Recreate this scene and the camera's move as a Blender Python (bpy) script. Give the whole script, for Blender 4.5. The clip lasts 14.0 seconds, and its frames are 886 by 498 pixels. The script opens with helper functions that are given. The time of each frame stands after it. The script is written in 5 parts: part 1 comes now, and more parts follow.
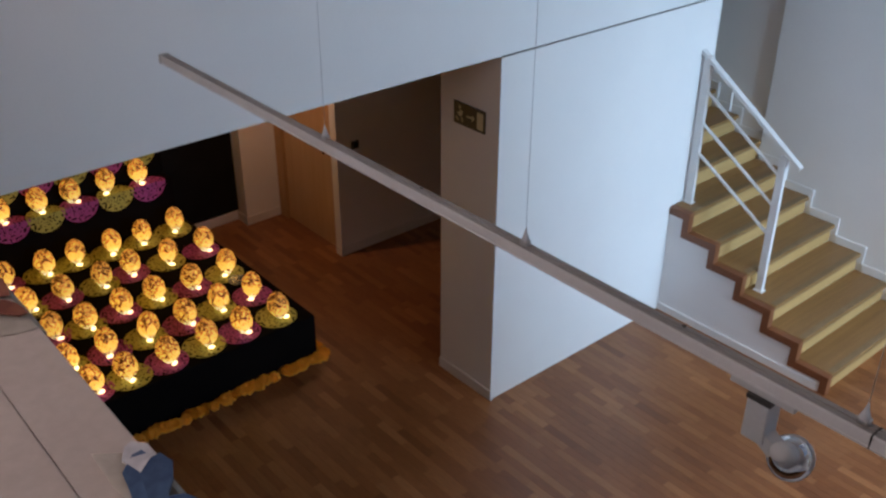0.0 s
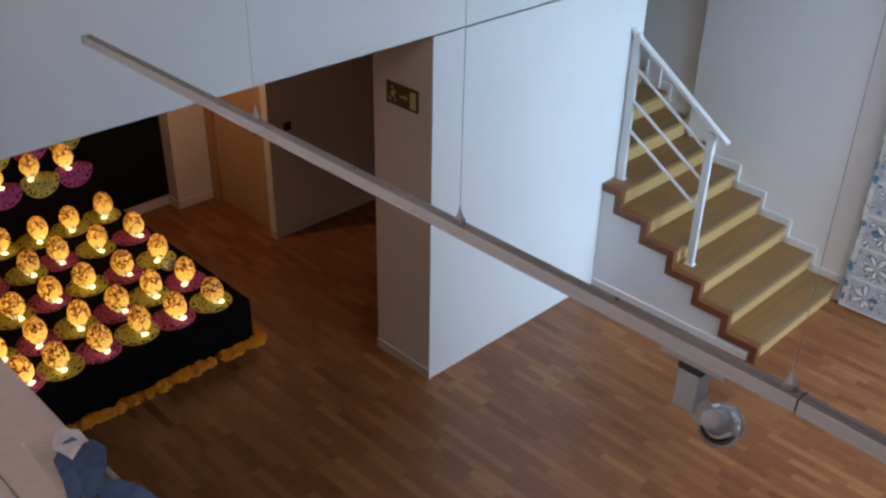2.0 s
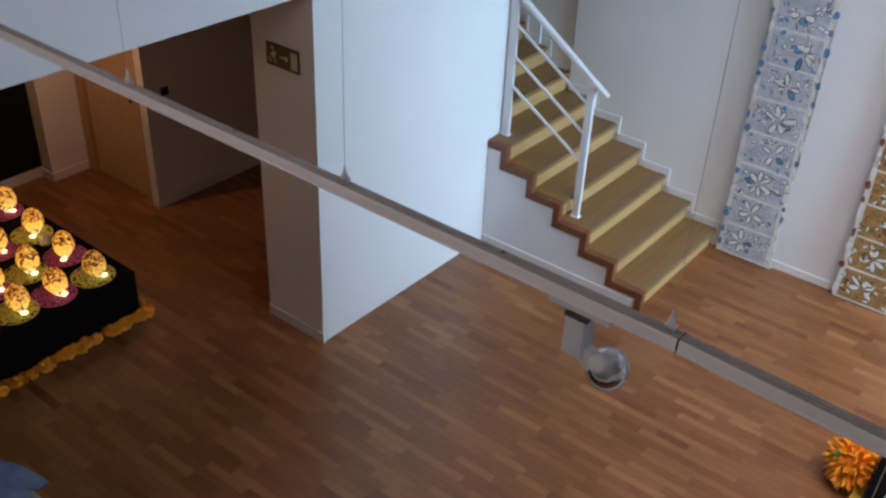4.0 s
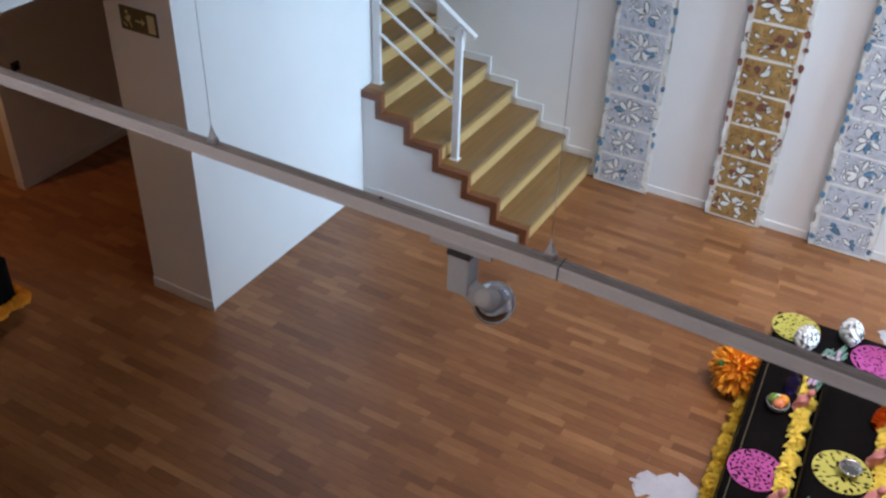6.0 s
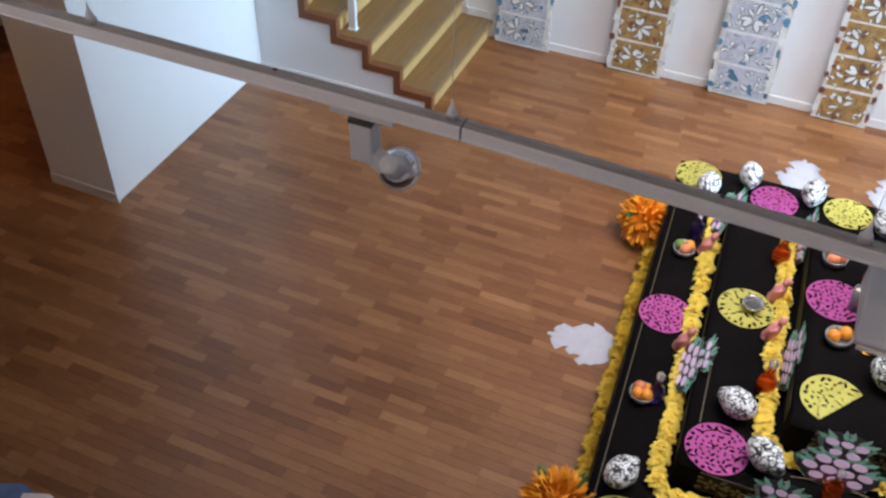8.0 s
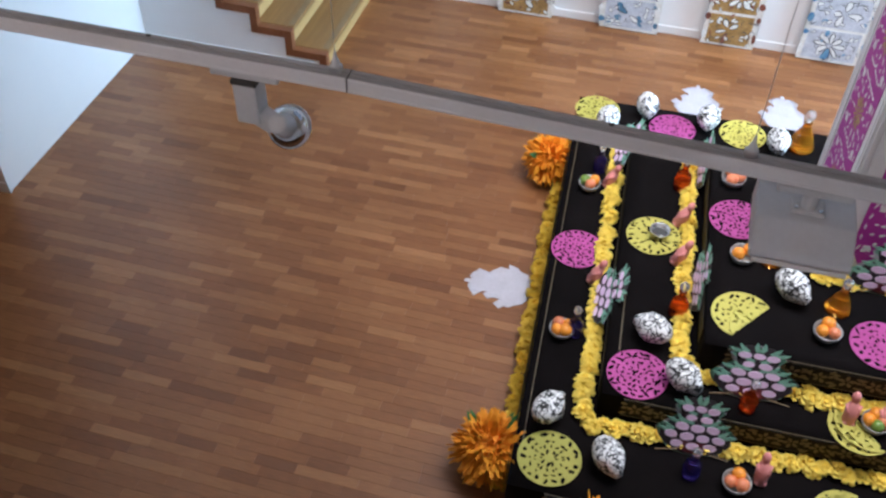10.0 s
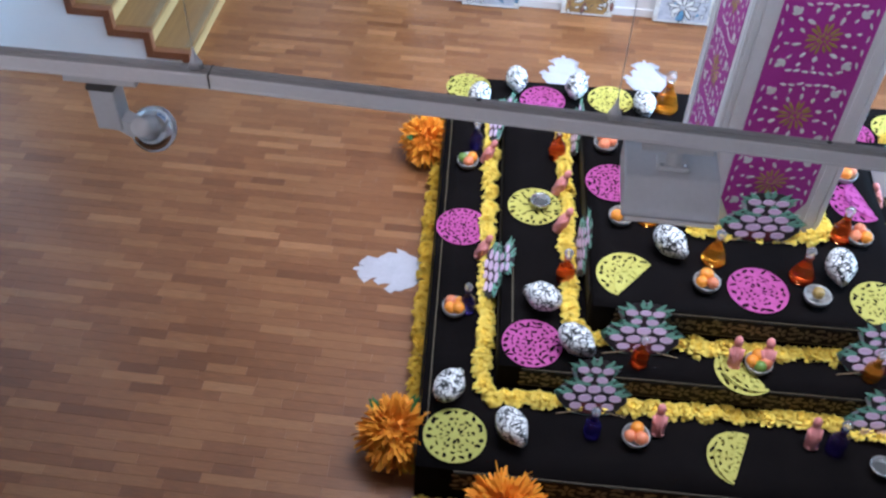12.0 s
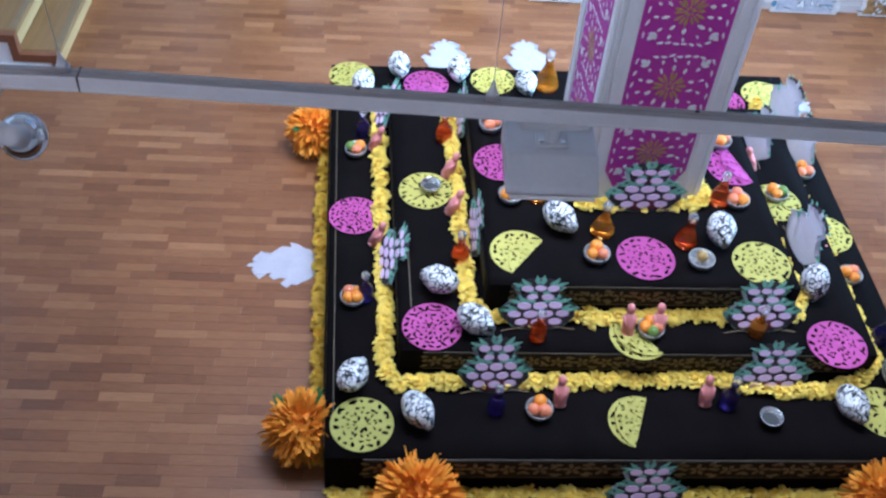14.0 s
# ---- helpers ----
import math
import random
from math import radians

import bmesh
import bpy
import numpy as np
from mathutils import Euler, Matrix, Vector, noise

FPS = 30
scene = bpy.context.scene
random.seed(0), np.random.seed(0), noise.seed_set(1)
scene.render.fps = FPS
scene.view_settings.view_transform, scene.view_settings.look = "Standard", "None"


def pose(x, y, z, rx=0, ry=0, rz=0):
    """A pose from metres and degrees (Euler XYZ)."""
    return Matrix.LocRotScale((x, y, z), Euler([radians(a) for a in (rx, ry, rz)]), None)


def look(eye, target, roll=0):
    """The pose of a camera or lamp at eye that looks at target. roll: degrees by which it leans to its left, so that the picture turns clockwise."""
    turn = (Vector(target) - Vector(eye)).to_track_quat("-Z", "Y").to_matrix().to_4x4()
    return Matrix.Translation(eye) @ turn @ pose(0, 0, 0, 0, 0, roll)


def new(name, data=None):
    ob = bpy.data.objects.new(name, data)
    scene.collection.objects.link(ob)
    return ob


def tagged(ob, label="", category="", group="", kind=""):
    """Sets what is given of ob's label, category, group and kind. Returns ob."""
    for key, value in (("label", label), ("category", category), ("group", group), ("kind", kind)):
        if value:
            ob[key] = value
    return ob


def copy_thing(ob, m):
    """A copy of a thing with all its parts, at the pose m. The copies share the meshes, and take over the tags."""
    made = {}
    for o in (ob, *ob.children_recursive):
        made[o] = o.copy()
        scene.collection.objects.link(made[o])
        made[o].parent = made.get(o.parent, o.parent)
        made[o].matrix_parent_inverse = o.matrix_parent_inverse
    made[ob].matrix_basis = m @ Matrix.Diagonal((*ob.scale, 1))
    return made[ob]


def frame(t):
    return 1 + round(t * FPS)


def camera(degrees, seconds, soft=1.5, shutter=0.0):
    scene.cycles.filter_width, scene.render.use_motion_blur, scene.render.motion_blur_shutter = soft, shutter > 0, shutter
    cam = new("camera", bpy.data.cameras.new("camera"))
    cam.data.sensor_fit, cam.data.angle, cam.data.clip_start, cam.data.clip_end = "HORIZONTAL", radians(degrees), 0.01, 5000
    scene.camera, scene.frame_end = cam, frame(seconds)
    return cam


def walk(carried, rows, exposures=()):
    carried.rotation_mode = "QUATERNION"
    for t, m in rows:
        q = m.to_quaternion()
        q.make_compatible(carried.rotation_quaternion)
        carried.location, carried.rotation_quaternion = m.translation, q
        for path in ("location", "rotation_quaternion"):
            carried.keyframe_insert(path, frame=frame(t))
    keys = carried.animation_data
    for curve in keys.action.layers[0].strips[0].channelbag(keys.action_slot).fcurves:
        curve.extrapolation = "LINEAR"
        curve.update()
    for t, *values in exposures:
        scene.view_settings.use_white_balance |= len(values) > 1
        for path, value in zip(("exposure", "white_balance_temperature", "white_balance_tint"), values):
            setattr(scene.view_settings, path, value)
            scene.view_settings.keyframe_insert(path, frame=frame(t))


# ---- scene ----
cam = camera(49.7, 14.0, soft=2.5)
PATH = [
    (0, (0.122, 0.121, 4.646), (1.254, 1.446, 3.664), 0.2),
    (0.5, (0.122, 0.12, 4.645), (1.266, 1.431, 3.658), 0.1),
    (1, (0.122, 0.119, 4.645), (1.277, 1.413, 3.65), -0.2),
    (1.5, (0.122, 0.118, 4.644), (1.306, 1.379, 3.64), 0.2),
    (2, (0.122, 0.117, 4.644), (1.339, 1.337, 3.628), 1.2),
    (2.5, (0.125, 0.118, 4.64), (1.385, 1.281, 3.61), 2.2),
    (5, (0.126, 0.102, 4.639), (1.518, 1.019, 3.534), 2.4),
    (5.5, (0.126, 0.098, 4.637), (1.547, 0.951, 3.517), 2.2),
    (6, (0.129, 0.097, 4.634), (1.555, 0.89, 3.477), 1.8),
    (6.5, (0.127, 0.092, 4.634), (1.551, 0.817, 3.431), 1.6),
    (7, (0.133, 0.09, 4.63), (1.552, 0.738, 3.379), 2.0),
    (7.5, (0.133, 0.087, 4.627), (1.523, 0.682, 3.318), 1.9),
    (8, (0.134, 0.087, 4.621), (1.494, 0.638, 3.261), 1.8),
    (10.5, (0.144, 0.062, 4.608), (1.51, 0.366, 3.179), 1.2),
    (11, (0.14, 0.061, 4.61), (1.522, 0.289, 3.182), 2.3),
    (11.5, (0.143, 0.059, 4.609), (1.529, 0.223, 3.176), 2.7),
    (12, (0.142, 0.056, 4.607), (1.524, 0.184, 3.167), 2.2),
    (12.5, (0.141, 0.053, 4.609), (1.52, 0.154, 3.165), 1.7),
    (13, (0.138, 0.052, 4.611), (1.522, 0.071, 3.167), 3.9),
    (13.5, (0.134, 0.047, 4.616), (1.515, -0.015, 3.171), 5.1),
    (14, (0.135, 0.046, 4.615), (1.509, -0.044, 3.165), 4.7),
]
walk(cam, [(t, look(eye, target, roll)) for t, eye, target, roll in PATH],
     exposures=[(0, -0.87, 6450, 15), (2.5, -0.84, 6480, 15), (5, -0.77, 6420, 14), (7.5, -0.52, 6450, 13), (11, -0.32, 5880, 11), (14, -0.16, 4980, 10)])

# ---- world and light ----
world = bpy.data.worlds.new("world")
scene.world = world
world.use_nodes = True
wn = world.node_tree.nodes
sky = wn.new("ShaderNodeTexSky")
sky.sky_type = 'NISHITA'
sky.sun_disc = False
sky.sun_elevation = radians(35)
sky.sun_rotation = radians(200)
world.node_tree.links.new(sky.outputs[0], wn["Background"].inputs[0])
wn["Background"].inputs[1].default_value = 0.12


def lamp(name, kind, energy, color, m, **kw):
    d = bpy.data.lights.new(name, kind)
    d.energy, d.color = energy, color
    for k, v in kw.items():
        if k == "size":
            d.shape, d.size, d.size_y = 'RECTANGLE', v[0], v[1]
        if k == "spread":
            d.spread = v
        if k == "angle":
            d.angle = v
        if k == "spot":
            d.spot_size, d.spot_blend = v, 0.8
        if k == "radius":
            d.shadow_soft_size = v
    ob = new(name, d)
    ob.matrix_world = m
    return ob


# daylight through the tall window at the south end
lamp("window_daylight", 'AREA', 255, (0.48, 0.76, 1.0), look((5.9, -5.85, 2.7), (6.9, 4.3, 1.3)), size=(2.9, 3.6), spread=radians(70))
# unseen overhead fill, added to give floor and altar light from above
lamp("skylight_daylight", 'AREA', 255, (0.92, 0.92, 0.94), look((4.5, -1.2, 5.86), (5.8, -1.3, 0)), size=(4.0, 2.8), spread=radians(108))
# unseen warm fill over the gallery, added to lighten the sides facing it
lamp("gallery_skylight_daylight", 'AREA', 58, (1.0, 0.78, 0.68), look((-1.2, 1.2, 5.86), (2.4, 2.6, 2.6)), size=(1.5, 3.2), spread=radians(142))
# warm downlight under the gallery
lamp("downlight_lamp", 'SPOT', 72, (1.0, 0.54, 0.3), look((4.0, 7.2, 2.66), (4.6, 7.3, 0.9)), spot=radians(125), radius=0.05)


# ---- materials ----
def nodes_of(name):
    m = bpy.data.materials.new(name)
    m.use_nodes = True
    n = m.node_tree.nodes
    return m, n, m.node_tree.links, n["Principled BSDF"]


def noise_node(n, l, coord, scale, detail=4, rough=0.6, stretch=None):
    t = n.new("ShaderNodeTexNoise")
    t.inputs["Scale"].default_value, t.inputs["Detail"].default_value, t.inputs["Roughness"].default_value = scale, detail, rough
    if stretch:
        mp = n.new("ShaderNodeMapping")
        mp.inputs["Scale"].default_value = stretch
        l.new(coord, mp.inputs[0])
        l.new(mp.outputs[0], t.inputs["Vector"])
    else:
        l.new(coord, t.inputs["Vector"])
    return t


def ramp(n, l, fac, stops):
    r = n.new("ShaderNodeValToRGB")
    e = r.color_ramp.elements
    while len(e) < len(stops):
        e.new(0.5)
    for i, (p, c) in enumerate(stops):
        e[i].position, e[i].color = p, (*c, 1)
    l.new(fac, r.inputs[0])
    return r


def mixc(n, l, fac, a, b, mode='MIX'):
    m = n.new("ShaderNodeMix")
    m.data_type, m.blend_type = 'RGBA', mode
    for src, i in ((fac, 0), (a, 6), (b, 7)):
        if isinstance(src, (int, float)):
            m.inputs[i].default_value = src
        elif isinstance(src, tuple):
            m.inputs[i].default_value = (*src, 1)
        else:
            l.new(src, m.inputs[i])
    return m.outputs[2]


def surface(name, c1, c2, scale=3.0, fine=60.0, rough=0.5, bump=0.15, metal=0.0, vary=0.0, stretch=None, sheen=0.0, coat=0.0, dist=0.003, spec=0.5):
    """Two colours mixed by broad and fine noise, with fine relief; vary: random brightness per object."""
    m, n, l, p = nodes_of(name)
    tc = n.new("ShaderNodeTexCoord").outputs["Object"]
    big = noise_node(n, l, tc, scale, 5, 0.6, stretch)
    small = noise_node(n, l, tc, fine, 3, 0.6, stretch)
    f = n.new("ShaderNodeMath")
    f.operation = 'MULTIPLY_ADD'
    f.inputs[1].default_value = 0.35
    l.new(small.outputs[0], f.inputs[0])
    sc = n.new("ShaderNodeMath")
    sc.operation = 'MULTIPLY'
    sc.inputs[1].default_value = 0.65
    l.new(big.outputs[0], sc.inputs[0])
    l.new(sc.outputs[0], f.inputs[2])
    r = ramp(n, l, f.outputs[0], [(0.34, c1), (0.66, c2)])
    col = r.outputs[0]
    if vary:
        oi = n.new("ShaderNodeObjectInfo")
        hs = n.new("ShaderNodeHueSaturation")
        mr = n.new("ShaderNodeMapRange")
        mr.inputs[3].default_value, mr.inputs[4].default_value = 1 - vary, 1 + vary
        l.new(oi.outputs["Random"], mr.inputs[0])
        l.new(mr.outputs[0], hs.inputs["Value"])
        l.new(col, hs.inputs["Color"])
        col = hs.outputs[0]
    l.new(col, p.inputs["Base Color"])
    p.inputs["Metallic"].default_value = metal
    p.inputs["Coat Weight"].default_value = coat
    p.inputs["Sheen Weight"].default_value = sheen
    rr = n.new("ShaderNodeMapRange")
    rr.inputs[3].default_value, rr.inputs[4].default_value = max(0.02, rough - 0.08), min(1, rough + 0.08)
    l.new(big.outputs[0], rr.inputs[0])
    l.new(rr.outputs[0], p.inputs["Roughness"])
    if bump:
        b = n.new("ShaderNodeBump")
        b.inputs["Strength"].default_value, b.inputs["Distance"].default_value = bump, dist
        l.new(small.outputs[0], b.inputs["Height"])
        l.new(b.outputs[0], p.inputs["Normal"])
    p.inputs["Specular IOR Level"].default_value = spec
    return m


def parquet(name, island):
    """Oak-like parquet strips: one tone a strip, with long grain."""
    m, n, l, p = nodes_of(name)
    tc = n.new("ShaderNodeNewGeometry").outputs["Position"]
    rnd = n.new("ShaderNodeNewGeometry").outputs["Random Per Island"] if island else n.new("ShaderNodeObjectInfo").outputs["Random"]
    tone = ramp(n, l, rnd, [(0.0, (0.17, 0.062, 0.02)), (0.1, (0.215, 0.083, 0.028)), (0.5, (0.252, 0.104, 0.037)), (0.86, (0.3, 0.131, 0.049)), (1.0, (0.36, 0.168, 0.068))])
    grain = noise_node(n, l, tc, 14, 6, 0.65, (9, 0.7, 1))
    g = ramp(n, l, grain.outputs[0], [(0.3, (0.72, 0.68, 0.64)), (0.7, (1.12, 1.1, 1.08))])
    col = mixc(n, l, 1.0, tone.outputs[0], g.outputs[0], 'MULTIPLY')
    wear = noise_node(n, l, tc, 0.8, 3)
    w = ramp(n, l, wear.outputs[0], [(0.35, (0.9, 0.9, 0.9)), (0.65, (1.06, 1.06, 1.06))])
    col = mixc(n, l, 1.0, col, w.outputs[0], 'MULTIPLY')
    l.new(col, p.inputs["Base Color"])
    rr = n.new("ShaderNodeMapRange")
    rr.inputs[3].default_value, rr.inputs[4].default_value = 0.28, 0.46
    p.inputs["Specular IOR Level"].default_value = 0.6
    l.new(wear.outputs[0], rr.inputs[0])
    l.new(rr.outputs[0], p.inputs["Roughness"])
    b = n.new("ShaderNodeBump")
    b.inputs["Strength"].default_value, b.inputs["Distance"].default_value = 0.12, 0.001
    l.new(grain.outputs[0], b.inputs["Height"])
    l.new(b.outputs[0], p.inputs["Normal"])
    return m


def doodle(name, paper, ink, glow=0.0, scale=16.0, bold=1.0):
    """Painted curls and petals in ink on a papier-mache shell; with glow the candle light is put into the shell's own
    emission.
    """
    m, n, l, p = nodes_of(name)
    tc = n.new("ShaderNodeTexCoord").outputs["Object"]
    oi = n.new("ShaderNodeObjectInfo").outputs["Random"]
    ad = n.new("ShaderNodeVectorMath")
    ad.operation = 'ADD'
    l.new(tc, ad.inputs[0])
    cb = n.new("ShaderNodeCombineXYZ")
    for i in range(3):
        l.new(oi, cb.inputs[i])
    sc = n.new("ShaderNodeVectorMath")
    sc.operation = 'SCALE'
    sc.inputs["Scale"].default_value = 7.0
    l.new(cb.outputs[0], sc.inputs[0])
    l.new(sc.outputs[0], ad.inputs[1])
    wob = noise_node(n, l, ad.outputs[0], 14, 2)
    mix = n.new("ShaderNodeMix")
    mix.data_type, mix.blend_type = 'RGBA', 'ADD'
    mix.inputs[0].default_value = 0.06
    l.new(ad.outputs[0], mix.inputs[6])
    l.new(wob.outputs["Color"], mix.inputs[7])
    curl = noise_node(n, l, ad.outputs[0], scale * 1.55, 1.2, 0.5)
    cd_ = n.new("ShaderNodeMath")
    cd_.operation = 'SUBTRACT'
    cd_.inputs[1].default_value = 0.5
    l.new(curl.outputs[0], cd_.inputs[0])
    ab = n.new("ShaderNodeMath")
    ab.operation = 'ABSOLUTE'
    l.new(cd_.outputs[0], ab.inputs[0])
    a = ramp(n, l, ab.outputs[0], [(0.028 * bold, (1, 1, 1)), (0.045 * bold, (0, 0, 0))])
    curl2 = noise_node(n, l, mix.outputs[2], scale * 3.0, 0.5, 0.5)
    cd2 = n.new("ShaderNodeMath")
    cd2.operation = 'SUBTRACT'
    cd2.inputs[1].default_value = 0.53
    l.new(curl2.outputs[0], cd2.inputs[0])
    ab2 = n.new("ShaderNodeMath")
    ab2.operation = 'ABSOLUTE'
    l.new(cd2.outputs[0], ab2.inputs[0])
    b = ramp(n, l, ab2.outputs[0], [(0.03 * bold, (1, 1, 1)), (0.05 * bold, (0, 0, 0))])
    mx = n.new("ShaderNodeMath")
    mx.operation = 'MAXIMUM'
    l.new(a.outputs[0], mx.inputs[0])
    l.new(b.outputs[0], mx.inputs[1])
    for ex in (-0.031, 0.031) if glow else ():
        di = n.new("ShaderNodeVectorMath")
        di.operation = 'DISTANCE'
        di.inputs[1].default_value = (ex, -0.07, 0.1)
        l.new(tc, di.inputs[0])
        ring = ramp(n, l, di.outputs["Value"], [(0.0, (1, 1, 1)), (0.009, (1, 1, 1)), (0.011, (0, 0, 0)), (0.018, (0, 0, 0)), (0.0195, (1, 1, 1)), (0.023, (1, 1, 1)), (0.025, (0, 0, 0))])
        inner = ramp(n, l, di.outputs["Value"], [(0.031, (0, 0, 0)), (0.033, (1, 1, 1))])
        keep = n.new("ShaderNodeMath")
        keep.operation = 'MULTIPLY'
        l.new(mx.outputs[0], keep.inputs[0])
        l.new(inner.outputs[0], keep.inputs[1])
        mx = n.new("ShaderNodeMath")
        mx.operation = 'MAXIMUM'
        l.new(keep.outputs[0], mx.inputs[0])
        l.new(ring.outputs[0], mx.inputs[1])
    col = mixc(n, l, mx.outputs[0], paper, ink)
    l.new(col, p.inputs["Base Color"])
    p.inputs["Roughness"].default_value = 0.55
    bp = n.new("ShaderNodeBump")
    bp.inputs["Strength"].default_value, bp.inputs["Distance"].default_value = 0.3, 0.002
    l.new(wob.outputs[0], bp.inputs["Height"])
    l.new(bp.outputs[0], p.inputs["Normal"])
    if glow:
        # inner light painted as emission colour, hottest near the base, fading upwards
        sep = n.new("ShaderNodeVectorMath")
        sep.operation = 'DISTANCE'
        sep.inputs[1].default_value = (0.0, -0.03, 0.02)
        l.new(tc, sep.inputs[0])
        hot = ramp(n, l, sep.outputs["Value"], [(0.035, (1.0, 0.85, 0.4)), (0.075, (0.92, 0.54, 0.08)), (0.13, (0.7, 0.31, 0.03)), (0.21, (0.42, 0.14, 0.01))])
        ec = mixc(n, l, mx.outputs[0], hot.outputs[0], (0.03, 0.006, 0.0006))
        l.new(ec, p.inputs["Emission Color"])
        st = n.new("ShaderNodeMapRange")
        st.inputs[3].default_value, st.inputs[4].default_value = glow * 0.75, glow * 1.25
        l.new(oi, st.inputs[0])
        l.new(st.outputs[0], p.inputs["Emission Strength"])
    return m


def glassy(name, color, rough=0.03):
    m, n, l, p = nodes_of(name)
    p.inputs["Base Color"].default_value = (*color, 1)
    p.inputs["Transmission Weight"].default_value = 0.85
    p.inputs["Roughness"].default_value = rough
    p.inputs["IOR"].default_value = 1.45
    return m


def emitter(name, color, strength):
    m, n, l, p = nodes_of(name)
    p.inputs["Base Color"].default_value = (*color, 1)
    p.inputs["Emission Color"].default_value = (*color, 1)
    p.inputs["Emission Strength"].default_value = strength
    return m


PAINT = surface("white_wall_paint", (0.76, 0.76, 0.77), (0.81, 0.81, 0.81), 1.2, 90, 0.6, 0.08, dist=0.002)
TRIM = surface("white_trim_paint", (0.72, 0.72, 0.72), (0.8, 0.8, 0.8), 2, 60, 0.4, 0.05)
LEDGE = surface("beige_ledge_paint", (0.4, 0.36, 0.34), (0.5, 0.46, 0.44), 3, 70, 0.5, 0.1)
CEIL = surface("ceiling_paint", (0.74, 0.74, 0.74), (0.8, 0.8, 0.8), 1, 60, 0.7, 0.05)
SUBFLOOR = surface("floor_joint", (0.12, 0.045, 0.016), (0.16, 0.06, 0.022), 5, 60, 0.7, 0.1)
STRIP = parquet("parquet_strip", False)
STRIPS = parquet("parquet_strips", True)
TREAD = surface("tread_wood", (0.2, 0.105, 0.035), (0.3, 0.17, 0.062), 3, 40, 0.42, 0.12, stretch=(0.6, 9, 9), vary=0.06)
RISER = surface("riser_wood", (0.42, 0.26, 0.1), (0.53, 0.35, 0.15), 3, 40, 0.45, 0.1, stretch=(0.6, 9, 9), vary=0.06)
STRING = surface("string_wood", (0.16, 0.055, 0.022), (0.23, 0.085, 0.035), 4, 50, 0.45, 0.1)
STEEL = surface("white_painted_steel", (0.72, 0.73, 0.74), (0.8, 0.8, 0.8), 6, 90, 0.35, 0.04)
TRACK = surface("grey_track_metal", (0.6, 0.61, 0.63), (0.68, 0.69, 0.71), 5, 120, 0.5, 0.05)
TRACKTOP = surface("track_top_dusty", (0.24, 0.24, 0.24), (0.38, 0.38, 0.38), 9, 60, 0.7, 0.25, stretch=(6, 0.8, 6))
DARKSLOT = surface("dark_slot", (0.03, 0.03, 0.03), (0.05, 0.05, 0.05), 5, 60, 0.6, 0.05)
GREYPL = surface("grey_lamp_enamel", (0.46, 0.48, 0.5), (0.53, 0.55, 0.57), 6, 100, 0.4, 0.04)
FLOODGREY = surface("blue_grey_lamp_enamel", (0.48, 0.51, 0.55), (0.55, 0.58, 0.62), 6, 100, 0.42, 0.05)
CHROME = surface("chrome", (0.75, 0.75, 0.76), (0.85, 0.85, 0.86), 6, 100, 0.12, 0.0, metal=1.0)
CABLE = surface("steel_wire", (0.42, 0.42, 0.43), (0.55, 0.55, 0.56), 20, 90, 0.35, 0.0, metal=0.8)
BLACK = surface("black_cloth", (0.004, 0.003, 0.0032), (0.008, 0.0062, 0.0062), 4, 240, 0.9, 0.25, spec=0.06)
BLACKWALL = surface("black_backdrop_cloth", (0.006, 0.006, 0.007), (0.012, 0.012, 0.013), 3, 200, 0.9, 0.2, spec=0.1)
GOLDTHREAD = surface("gold_thread", (0.07, 0.05, 0.025), (0.11, 0.08, 0.04), 30, 120, 0.5, 0.1)
BROCADE = surface("black_brocade_weave", (0.009, 0.007, 0.006), (0.02, 0.015, 0.011), 30, 260, 0.7, 0.25, spec=0.2)
GOLDLEAF = surface("dull_gold_brocade", (0.13, 0.085, 0.04), (0.24, 0.165, 0.08), 26, 200, 0.55, 0.3)
YELLOW = surface("yellow_cut_paper", (0.46, 0.41, 0.07), (0.55, 0.49, 0.11), 5, 90, 0.7, 0.15, vary=0.08)
OLIVE = surface("lime_cut_paper", (0.36, 0.34, 0.06), (0.43, 0.4, 0.085), 5, 90, 0.7, 0.15)
PINK = surface("magenta_cut_paper", (0.39, 0.05, 0.23), (0.48, 0.08, 0.3), 5, 90, 0.7, 0.15, vary=0.08)
PINKPANEL = surface("magenta_panel_paper", (0.4, 0.028, 0.3), (0.47, 0.045, 0.37), 4, 90, 0.6, 0.12)
WHITEPAPER = surface("white_paper", (0.74, 0.73, 0.74), (0.82, 0.81, 0.82), 6, 90, 0.7, 0.12)
GOLDPAPER = surface("gold_paper", (0.34, 0.22, 0.06), (0.46, 0.31, 0.1), 12, 90, 0.45, 0.15)
LILAC = surface("lilac_paper", (0.8, 0.56, 0.78), (0.88, 0.68, 0.87), 12, 90, 0.7, 0.12, vary=0.08)
LEAF = surface("green_paper_leaf", (0.15, 0.37, 0.26), (0.26, 0.5, 0.38), 20, 90, 0.7, 0.12, vary=0.12)
CARDDARK = surface("dark_card", (0.02, 0.015, 0.02), (0.04, 0.03, 0.035), 10, 90, 0.7, 0.1)
MAROON = surface("maroon_paper_bowl", (0.09, 0.012, 0.02), (0.14, 0.022, 0.03), 10, 90, 0.6, 0.1)
STICK = surface("wooden_stick", (0.3, 0.2, 0.1), (0.42, 0.3, 0.17), 20, 90, 0.6, 0.1)
MARIGOLD = surface("yellow_marigold_petals", (0.88, 0.6, 0.05), (0.95, 0.75, 0.15), 14, 90, 0.7, 0.15, vary=0.1)
